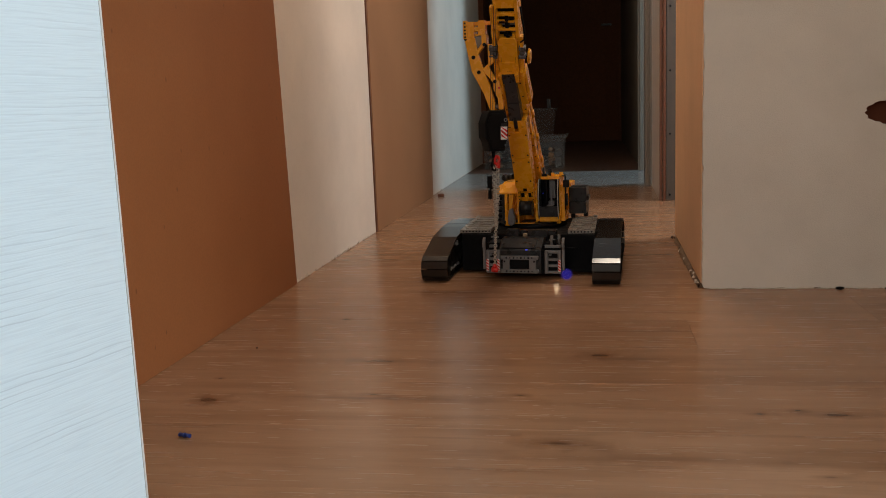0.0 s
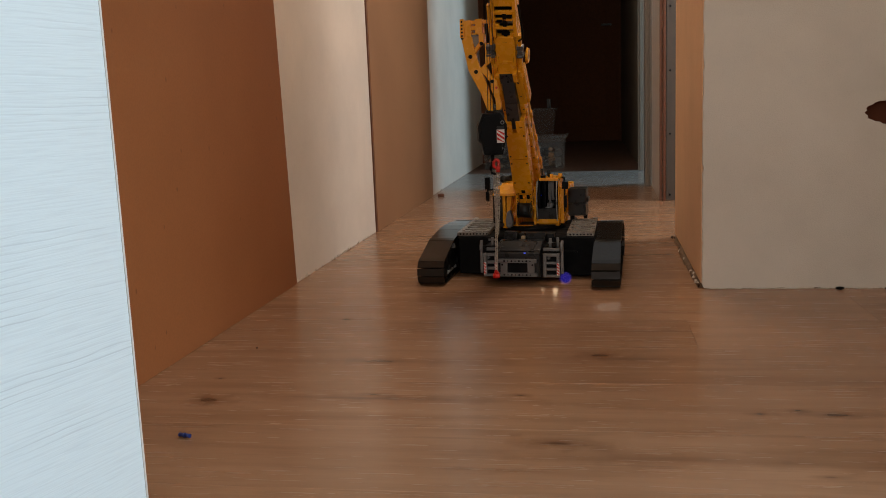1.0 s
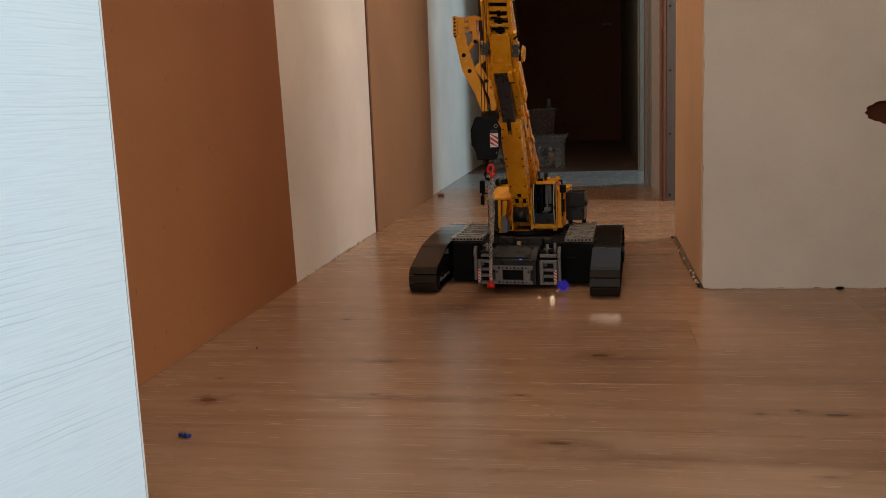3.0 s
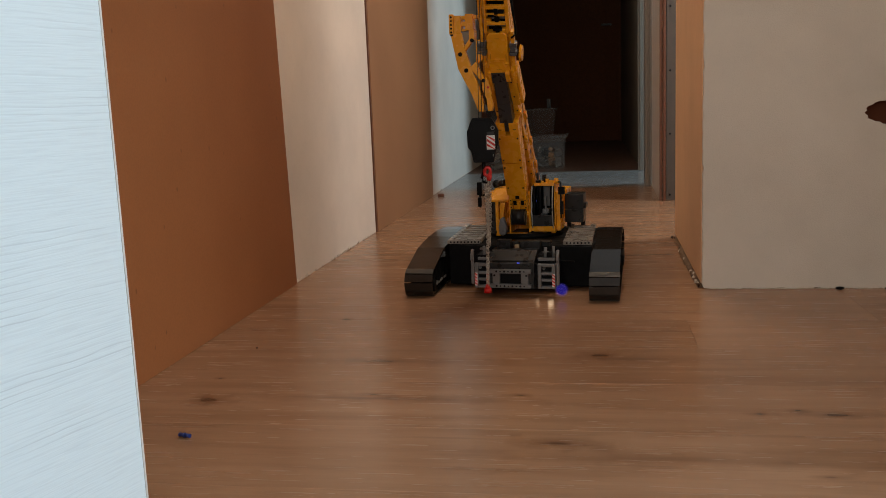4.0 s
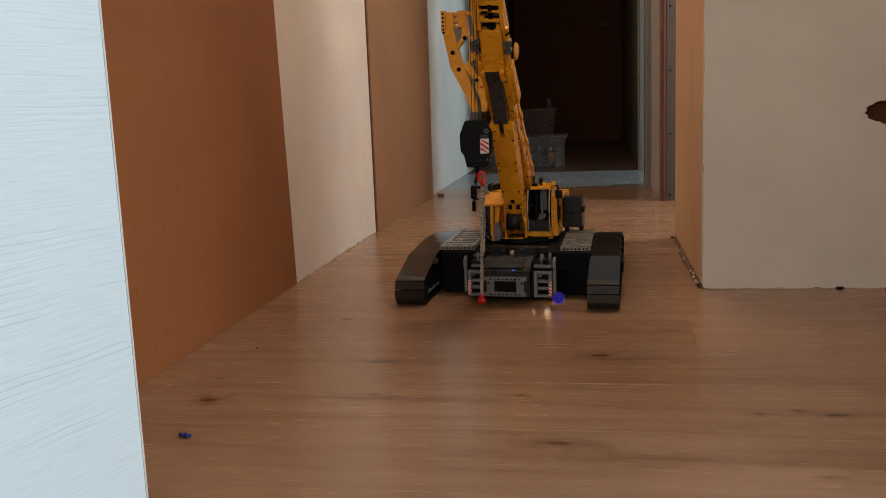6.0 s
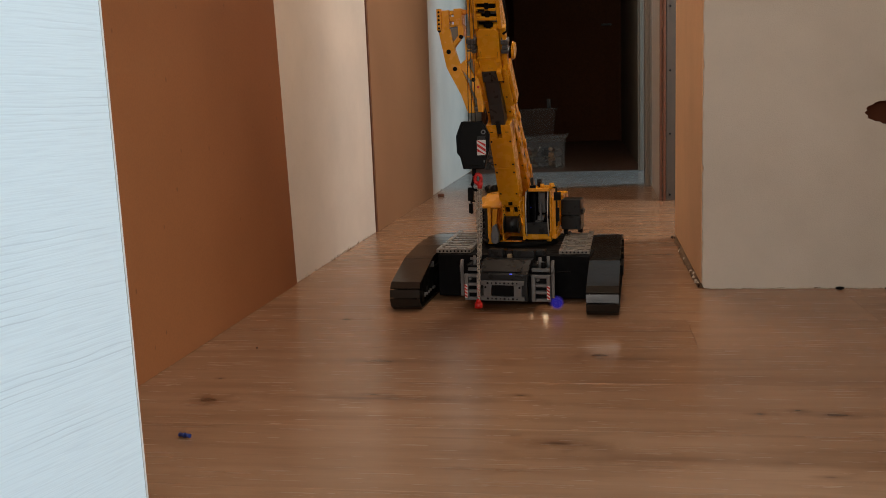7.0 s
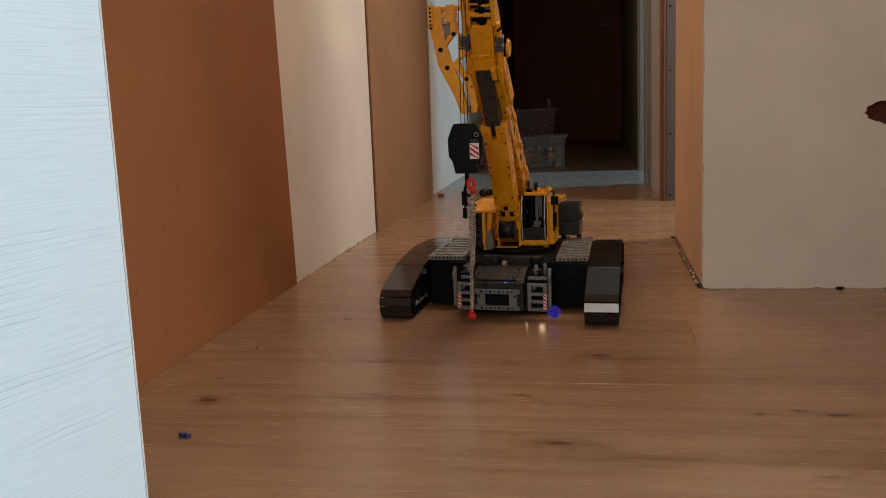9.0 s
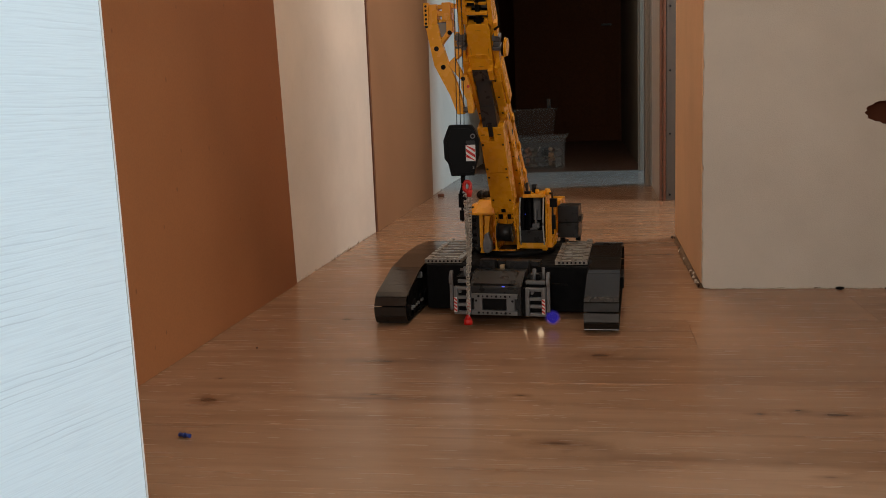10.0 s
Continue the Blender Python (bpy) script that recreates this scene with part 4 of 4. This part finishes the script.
add_prism(bm, [(-0.0700, 0.5450), (-0.0840, 0.5270), (-0.0880, 0.5180), (-0.0850, 0.5130), (-0.0780, 0.5230), (-0.0650, 0.5380)], 0.006, 0.018, "y", 0.001)
add_prism(bm, [(-0.0790, 0.4960), (-0.0700, 0.4870), (-0.0600, 0.4960), (-0.0560, 0.4860), (-0.0440, 0.4640), (-0.0500, 0.4560), (-0.0660, 0.4760), (-0.0760, 0.4800)], 0.006, 0.018, "y", 0.001)
add_prism(bm, [(-0.0600, 0.5400), (-0.0480, 0.5400), (-0.0470, 0.5000), (-0.0600, 0.4900)], 0.010, 0.022, "y", 0.001)
part("jib_link", bm, YELLOW, jib)
bm = bmesh.new()
add_prism(bm, [(-0.0480, 0.4640), (-0.0380, 0.4640), (-0.0310, 0.4400), (-0.0260, 0.4050), (-0.0280, 0.3950), (-0.0370, 0.3950), (-0.0390, 0.4200), (-0.0480, 0.4400)], 0.004, 0.016, "y", 0.0012)
arm = part("jib_arm", bm, YELLOW, jib)
pins("pin", [(-0.0440, 0.004, 0.4570), (-0.0660, 0.004, 0.5390)], 0.0040, 0.001, arm)
pins("pin", [(-0.0350, 0.004, 0.4430)], 0.0026, 0.001, arm, mat=RED)
rods("jib_axle", LIGHT_GREY, [((-0.056, 0.009, 0.4020), (-0.028, 0.009, 0.4020), 0.0028)], jib)
rods("jib_bush", plastic("bush_grey", (0.12, 0.12, 0.12), 0.3), [((-0.0440, 0.009, 0.4020), (-0.0390, 0.009, 0.4020), 0.0058)], jib)

# --- hook block, ropes and chain
HX, HY = -0.0330, -0.0600
hook = tagged(new("hook_block"), "black hook block with a red and white warning plate")
hook.parent = crane
hook.matrix_basis = pose(HX, HY, 0.0)
OUT = [(-0.0200, 0.3775), (0.0175, 0.3770), (0.0230, 0.3690), (0.0310, 0.3520), (0.0300, 0.3230), (0.0260, 0.3120), (0.0210, 0.2895), (-0.0190, 0.2895), (-0.0240, 0.3120), (-0.0300, 0.3200), (-0.0310, 0.3510), (-0.0240, 0.3690)]
bm = bmesh.new()
add_prism(bm, OUT, -0.014, 0.014, "y", 0.0015)
part("body", bm, BLACK, hook, "black angular pulley block")
bm = bmesh.new()
add_prism(bm, [(x * 0.80, 0.334 + (z - 0.334) * 0.86) for x, z in OUT], -0.0165, -0.0142, "y", 0.0008)
part("cheek", bm, BLACK, hook)
rods("ring", LIGHT_GREY, [((0.0205, -0.0172, 0.3575), (0.0205, -0.0140, 0.3575), 0.0042)], hook, n=18)
rods("ring_hole", BLACK, [((0.0205, -0.0176, 0.3575), (0.0205, -0.0150, 0.3575), 0.0025)], hook, n=14)
bricks("label_plate", DARK_GREY, [(0.0090, 0.0235, -0.0175, -0.0160, 0.3440, 0.3500)], hook, bevel=0.0003)
bricks("rivet", LIGHT_GREY, [(0.0195, 0.0215, -0.0155, -0.0140, 0.3010, 0.3055)], hook, bevel=0.0003)
plate = bricks("warning_plate", WHITE, [(0.0080, 0.0245, -0.0178, -0.0162, 0.3150, 0.3430)], hook, "white plate with red diagonal bars", bevel=0.0003)
for z in (0.3170, 0.3265, 0.3360):
    bm = bmesh.new()
    add_prism(bm, [(0.0084, min(z + 0.0105, 0.3428)), (0.0084, min(z + 0.0052, 0.3428)), (0.0241, max(z - 0.0060, 0.3152)), (0.0241, max(z - 0.0008, 0.3152))], -0.0183, -0.0178, "y")
    part("red_bar", bm, RED, plate)
bm = bmesh.new()
add_cyl(bm, (0, 0, 0.2895), (0, 0, 0.2760), 0.0042)
add_tube(bm, [(0.0, 0, 0.2770), (-0.0015, 0, 0.268), (-0.0050, 0, 0.258), (-0.0030, 0, 0.2500), (0.0035, 0, 0.2480), (0.0080, 0, 0.2530), (0.0090, 0, 0.2610)], 0.0030, 10)
part("hook", bm, BLACK, hook)
clip = bmesh.new()
add_tube(clip, [(0.0070 + 0.0058 * math.cos(a * math.pi / 8), -0.002, 0.2700 + 0.0085 * math.sin(a * math.pi / 8)) for a in range(16)], 0.0036, 10, closed=True)
add_cyl(clip, (0.0110, -0.002, 0.264), (0.0090, -0.002, 0.252), 0.0052)
clip = part("red_clip", clip, RED, hook, "red plastic chain clip")
for x in (-0.0075, -0.0015, 0.0050):
    rods("rope", STRING, [((x, 0, 0.372), (x + 0.004, 0.0, 0.700), 0.0007)], hook, "thin black rope", n=6)


def chain(path, parent):
    """Interlocked oval links along a line of points; every second one turned."""
    bm = bmesh.new()
    pts = [V3(p) for p in path]
    total = sum((b - a).length for a, b in zip(pts, pts[1:]))
    n = int(total / 0.0052)
    for i in range(n):
        d, k = (i + 0.5) * total / n, 0
        while k < len(pts) - 2 and d > (pts[k + 1] - pts[k]).length:
            d -= (pts[k + 1] - pts[k]).length
            k += 1
        way = (pts[k + 1] - pts[k]).normalized()
        c = pts[k] + way * d
        q = way.to_track_quat("Z", "X").to_matrix().to_4x4() @ pose(0, 0, 0, 0, 0, 38 if i % 2 else -52)
        ring = []
        for j in range(10):
            a = 2 * math.pi * j / 10
            ring.append(Matrix.Translation(c) @ q @ V3((0.0034 * math.cos(a), 0, 0.0042 * math.sin(a))))
        add_tube(bm, ring, 0.00090, 5, closed=True)
    return part("chain", bm, CHROME, parent, "silver link chain")


chain([(0.0070, -0.003, 0.256), (0.0045, -0.003, 0.160), (0.0010, -0.002, 0.036)], hook)
chain([(0.0110, -0.002, 0.256), (0.0100, -0.002, 0.180), (0.0060, -0.001, 0.118), (0.0045, 0.002, 0.160), (0.0020, 0.002, 0.254)], hook)
bm = bmesh.new()
add_cyl(bm, (0.0005, -0.002, 0.0215), (0.0005, -0.002, 0.0310), 0.0082, 16, 0.0075)
add_cyl(bm, (0.0005, -0.002, 0.0310), (0.0005, -0.002, 0.0390), 0.0062, 16, 0.0030)
part("chain_end", bm, RED, hook, "red plastic chain end")
# ---------------------------------------------------------------- small things on the floor
bm = bmesh.new()
add_cyl(bm, (-0.0080, 0, 0.0038), (0.0080, 0, 0.0038), 0.0024, 12)
add_cyl(bm, (-0.0007, 0, 0.0038), (0.0007, 0, 0.0038), 0.0033, 14)
for s in (-1, 1):
    add_cyl(bm, (s * 0.0066, 0, 0.0038), (s * 0.0084, 0, 0.0038), 0.0028, 12)
    add_cyl(bm, (s * 0.0012, 0, 0.0038), (s * 0.0066, 0, 0.0038), 0.0027, 8)
peg = solid("toy_peg", bm, BLUE, "small blue plastic connector peg lying on the floor", "toy part", "thing")
peg.matrix_world = pose(-0.5240, 1.047, 0.0, 0, 0, -14)
bm = bmesh.new()
add_box(bm, -0.014, 0.014, -0.011, 0.011, 0.0, 0.012, 0.002)
chip = solid("wood_chip", bm, RED_WOOD, "small brown wood offcut at the wall's foot", "wood offcut", "thing")
chip.matrix_world = pose(-0.6550, 3.935, 0.0, 0, 0, 12)

rng = random.Random(5)


def crumb(name, x, y, z, r, mat, label):
    bm = bmesh.new()
    bmesh.ops.create_icosphere(bm, subdivisions=1, radius=1.0)
    for v in bm.verts:
        v.co = Vector((v.co.x * r[0], v.co.y * r[1], v.co.z * r[2])) * rng.uniform(0.75, 1.2)
    ob = solid(name, bm, mat, label, "crumb", "thing", "crumbs by the wall")
    ob.location = (x, y, z)


crumb("dirt_crumb", 0.5110, 1.945, 0.0035, (0.0085, 0.0050, 0.0040), BLACK, "black dirt crumb on the laminate by the wall")
crumb("dirt_crumb", 0.6050, 1.948, 0.0020, (0.0060, 0.0030, 0.0020), BLACK, "black dirt crumb on the laminate by the wall")
crumb("plaster_crumb", -0.585, 1.470, 0.0012, (0.0022, 0.0020, 0.0014), DARK_WOOD, "tiny dark crumb on the laminate")
crumb("plaster_crumb", 0.2330, 2.664, 0.0030, (0.0050, 0.0050, 0.0036), BLACK, "dark crumb at the broken wall foot")
crumb("plaster_crumb", 0.2350, 2.640, 0.0030, (0.0050, 0.0050, 0.0036), DARK_WOOD, "dark crumb at the broken wall foot")

# crumbled mortar along the foot of the peach side
bm = bmesh.new()
for i in range(230):
    y = rng.uniform(1.968, 2.670)
    r = rng.uniform(0.0025, 0.0060) * (1.2 if 2.1 < y < 2.45 else 0.85)
    tmp = bmesh.new()
    bmesh.ops.create_icosphere(tmp, subdivisions=1, radius=r)
    for v in tmp.verts:
        v.co *= rng.uniform(0.7, 1.25)
    merge(bm, tmp, Matrix.Translation((XR - 0.002 + 0.011 * (y - 1.97) - rng.uniform(-0.004, 0.006), y, r * 0.55)))
solid("mortar_rubble", bm, RUBBLE, "crumbled mortar along the wall's foot", "rubble", "stuff")
for name, mat, count, label in (("plaster_flakes", WALL_WHITE, 20, "pale plaster flakes broken off along the wall's foot"), ("mortar_gaps", DARK_WOOD, 18, "dark gaps and dirt under the broken plaster edge")):
    bm = bmesh.new()
    for i in range(count):
        y = rng.uniform(1.968, 2.45 if mat is WALL_WHITE else 2.670)
        a, b, c = rng.uniform(0.002, 0.0045), rng.uniform(0.005, 0.015), rng.uniform(0.002, 0.0055)
        tmp = bmesh.new()
        bmesh.ops.create_icosphere(tmp, subdivisions=1, radius=1.0)
        for v in tmp.verts:
            v.co = Vector((v.co.x * a, v.co.y * b, v.co.z * c)) * rng.uniform(0.65, 1.2)
        merge(bm, tmp, Matrix.Translation((XR - 0.004 + 0.011 * (y - 1.97) - rng.uniform(-0.002, 0.006), y, c * 0.8)))
    solid(name, bm, mat, label, "rubble", "stuff")
bm = bmesh.new()
for i in range(260):
    x = rng.uniform(0.245, 0.75)
    r = rng.uniform(0.0008, 0.0020)
    tmp = bmesh.new()
    bmesh.ops.create_icosphere(tmp, subdivisions=1, radius=r)
    merge(bm, tmp, Matrix.Translation((x, 1.9565 - rng.uniform(0, 0.003), r * 0.6)))
solid("plaster_crumbs", bm, WALL_CREAM, "crumbled plaster along the front wall's foot", "rubble", "stuff")
bm = bmesh.new()
for i in range(160):
    y = rng.choice((rng.uniform(2.04, 2.87), rng.uniform(3.98, 5.2)))
    r = rng.uniform(0.002, 0.0055)
    tmp = bmesh.new()
    bmesh.ops.create_icosphere(tmp, subdivisions=1, radius=r)
    merge(bm, tmp, Matrix.Translation((XL - 0.004 + rng.uniform(0, 0.004), y, r * 0.6)))
solid("wall_foot_plaster", bm, WALL_WHITE, "uneven plaster along the left wall's foot", "rubble", "stuff")

# ---------------------------------------------------------------- storage boxes in the dark end
CLEAR = material("clear_plastic", (0.75, 0.78, 0.80), 0.25)
bsdf(CLEAR)["Transmission Weight"].default_value = 0.75
bsdf(CLEAR)["IOR"].default_value = 1.25
bsdf(CLEAR)["Alpha"].default_value = 0.13


# clear plastic again, darkened and thinned to hold the passage's shade
CLEAR_SHADED = material("shaded_clear_plastic", (0.14, 0.13, 0.12), 0.3)
bsdf(CLEAR_SHADED)["Alpha"].default_value = 0.045


def storage_box(x0, x1, y0, y1, z0, h, flare, label, stuff=CLEAR):
    """A thin-walled clear plastic tub with a flared rim and ribs."""
    tub = tagged(new("storage_box"), label, "storage box", "clear storage boxes")
    tub.location = ((x0 + x1) / 2, (y0 + y1) / 2, z0)
    w, d = (x1 - x0) / 2, (y1 - y0) / 2
    bm = bmesh.new()
    lo = [(-w, -d), (w, -d), (w, d), (-w, d)]
    hi = [(a * (1 + flare), b * (1 + flare)) for a, b in lo]
    t = 0.003
    rings = [[(a, b, 0.0) for a, b in lo], [(a, b, h) for a, b in hi],
             [(a - math.copysign(t, a), b - math.copysign(t, b), h) for a, b in hi], [(a - math.copysign(t, a), b - math.copysign(t, b), t) for a, b in lo]]
    vs = [[bm.verts.new(p) for p in r] for r in rings]
    for ra, rb in zip(vs, vs[1:]):
        for i in range(4):
            bm.faces.new((ra[i], ra[(i + 1) % 4], rb[(i + 1) % 4], rb[i]))
    bm.faces.new(vs[0][::-1])
    bm.faces.new(vs[-1])
    part("tub", bm, stuff, tub, "clear plastic tub")
    k = 1 + flare
    bm = bmesh.new()
    for a in ((-w * k - 0.012, w * k + 0.012, -d * k - 0.012, -d * k), (-w * k - 0.012, w * k + 0.012, d * k, d * k + 0.012), (-w * k - 0.012, -w * k, -d * k, d * k), (w * k, w * k + 0.012, -d * k, d * k)):
        add_box(bm, *a, h - 0.012, h, 0.002)
    part("rim", bm, stuff, tub, "thick clear rim")
    for x in (-w * 0.35, w * 0.35):
        bm = bmesh.new()
        add_box(bm, x - 0.003, x + 0.003, -d * (1 + flare * 0.5) - 0.004, -d * (1 + flare * 0.5), 0.01, h - 0.02, 0.001)
        part("rib", bm, stuff, tub)
    return tub


storage_box(-0.6150, -0.1550, 5.345, 5.645, -0.0005, 0.190, 0.055, "clear plastic storage box of toy parts in the dark passage")
storage_box(-0.5900, -0.2150, 5.400, 5.600, 0.2000, 0.150, 0.09, "empty clear storage box stacked on another", CLEAR_SHADED)
tints = [(0.20, 0.07, 0.03), (0.17, 0.13, 0.09), (0.10, 0.095, 0.09), (0.04, 0.04, 0.045), (0.21, 0.10, 0.035), (0.14, 0.125, 0.11)]
toy_mats = [plastic("toy_tint", c, 0.4) for c in tints]
for i in range(48):
    bm = bmesh.new()
    a, b, c = rng.uniform(0.02, 0.055), rng.uniform(0.015, 0.03), rng.uniform(0.012, 0.03)
    add_box(bm, -a / 2, a / 2, -b / 2, b / 2, -c / 2, c / 2, 0.002)
    lay = i // 12
    ob = solid("toy_brick", bm, toy_mats[i % len(toy_mats)], "loose toy brick inside the clear storage box", "toy part", "thing", "toy bricks in the box")
    ob.matrix_world = pose(-0.585 + 0.036 * (i % 12) + rng.uniform(-0.004, 0.004), 5.385 + rng.uniform(0, 0.11), 0.018 + 0.030 * lay, rng.uniform(-20, 20), rng.uniform(-20, 20), rng.uniform(0, 90))
bm = bmesh.new()
add_box(bm, -0.012, 0.012, -0.004, 0.004, 0.0, 0.055, 0.001)
# a white card; its dark grey stands for the shade there
tag = solid("toy_card", bm, DARK_GREY, "small white card on the stacked box, darkened to grey for shade", "toy part", "thing")
tag.matrix_world = pose(-0.2450, 5.600, 0.3500)

# ---------------------------------------------------------------- laminate planks
PW, PL = 0.1930, 1.2850
cut = {}


def plank_mesh(length, width, mat):
    """One plank with softly broken edges; alike planks share a mesh."""
    key = (round(length, 3), round(width, 3), mat.name)
    if key not in cut:
        bm = bmesh.new()
        add_box(bm, -length / 2 + 0.00008, length / 2 - 0.00008, -width / 2 + 0.00008, width / 2 - 0.00008, -0.0085, 0.0, 0.00025)
        cut[key] = finish("plank", bm, mat)
    return cut[key]


shift = random.Random(11)
for row in range(-21, 19):
    y0, y1 = 1.488 + PW * row, 1.488 + PW * (row + 1)
    y0, y1 = max(y0, -2.70), min(y1, 5.10)
    off = 0.174 if row == 0 else (0.51 + shift.uniform(0.0, 0.07) if -7 < row < 3 else shift.uniform(0.0, 1.2))
    low, high = (-1.70, 2.50) if y0 < 0.88 else (-0.80, 2.40 if y0 < 2.0 else 2.20)
    x = off - 3 * PL
    while x < high:
        a, b = max(x, low), min(x + PL, high)
        if b - a > 0.03:
            # from row 14 on, cool daylight is painted in as grey planks
            ob = new("plank", plank_mesh(b - a, y1 - y0, OAK if row < 14 else DAYLIT_OAK))
            ob.parent = floor
            ob.location = ((a + b) / 2, (y0 + y1) / 2, 0.0)
        x += PL


# ---------------------------------------------------------------- what moves
def crane_pose(t):
    """The crane's place on the floor at t: it rolls straight toward the viewer."""
    s = (10.0 - t) / 10.0
    dx = 0.0079 * s + 0.0194 * s * s - 0.0116 * s ** 3
    dy = 0.3979 * s + 0.0041 * s * s + 0.0042 * s ** 3
    return pose(-0.18 + dx, 1.62 + dy, 0.0, 0, 0, -7.2)


def motions():
    times = [0.5 * i for i in range(21)]
    walk(crane, [(t, crane_pose(t)) for t in times])
    # the hook block turns, sways and sinks a little on its ropes
    walk(hook, [(t, pose(HX + dx, HY, dz, 0, ry, rz)) for t, dx, dz, ry, rz in HOOK_SWAY])
    # the chains run round their frames at the speed of travel
    for ob, s0 in pads:
        walk(ob, [(t, pad_pose(0.0, s0 + PAD_SHIFT + PAD_SPEED * t)) for t in (0.25 * i for i in range(41))])


HOOK_SWAY = [(0.0, -0.011, 0.0165, 1.7, 47), (0.2, -0.006, 0.0160, 1.0, 40), (0.4, 0.005, 0.0150, -0.5, 33), (0.7, 0.003, 0.0135, -0.2, 26), (1.0, 0.0, 0.0120, 0.0, 20),
             (2.5, 0.0, 0.0085, 0.0, 13), (4.5, 0.0, 0.0045, 0.0, 10), (7.5, 0.001, 0.0020, 0.0, 10), (10.0, 0.0, 0.0, 0.0, 10)]
PAD_SPEED = ROUND / PADS / 0.4050
PAD_SHIFT = (FLASH - PAD_SPEED * 4.150) % (ROUND / PADS)
motions()
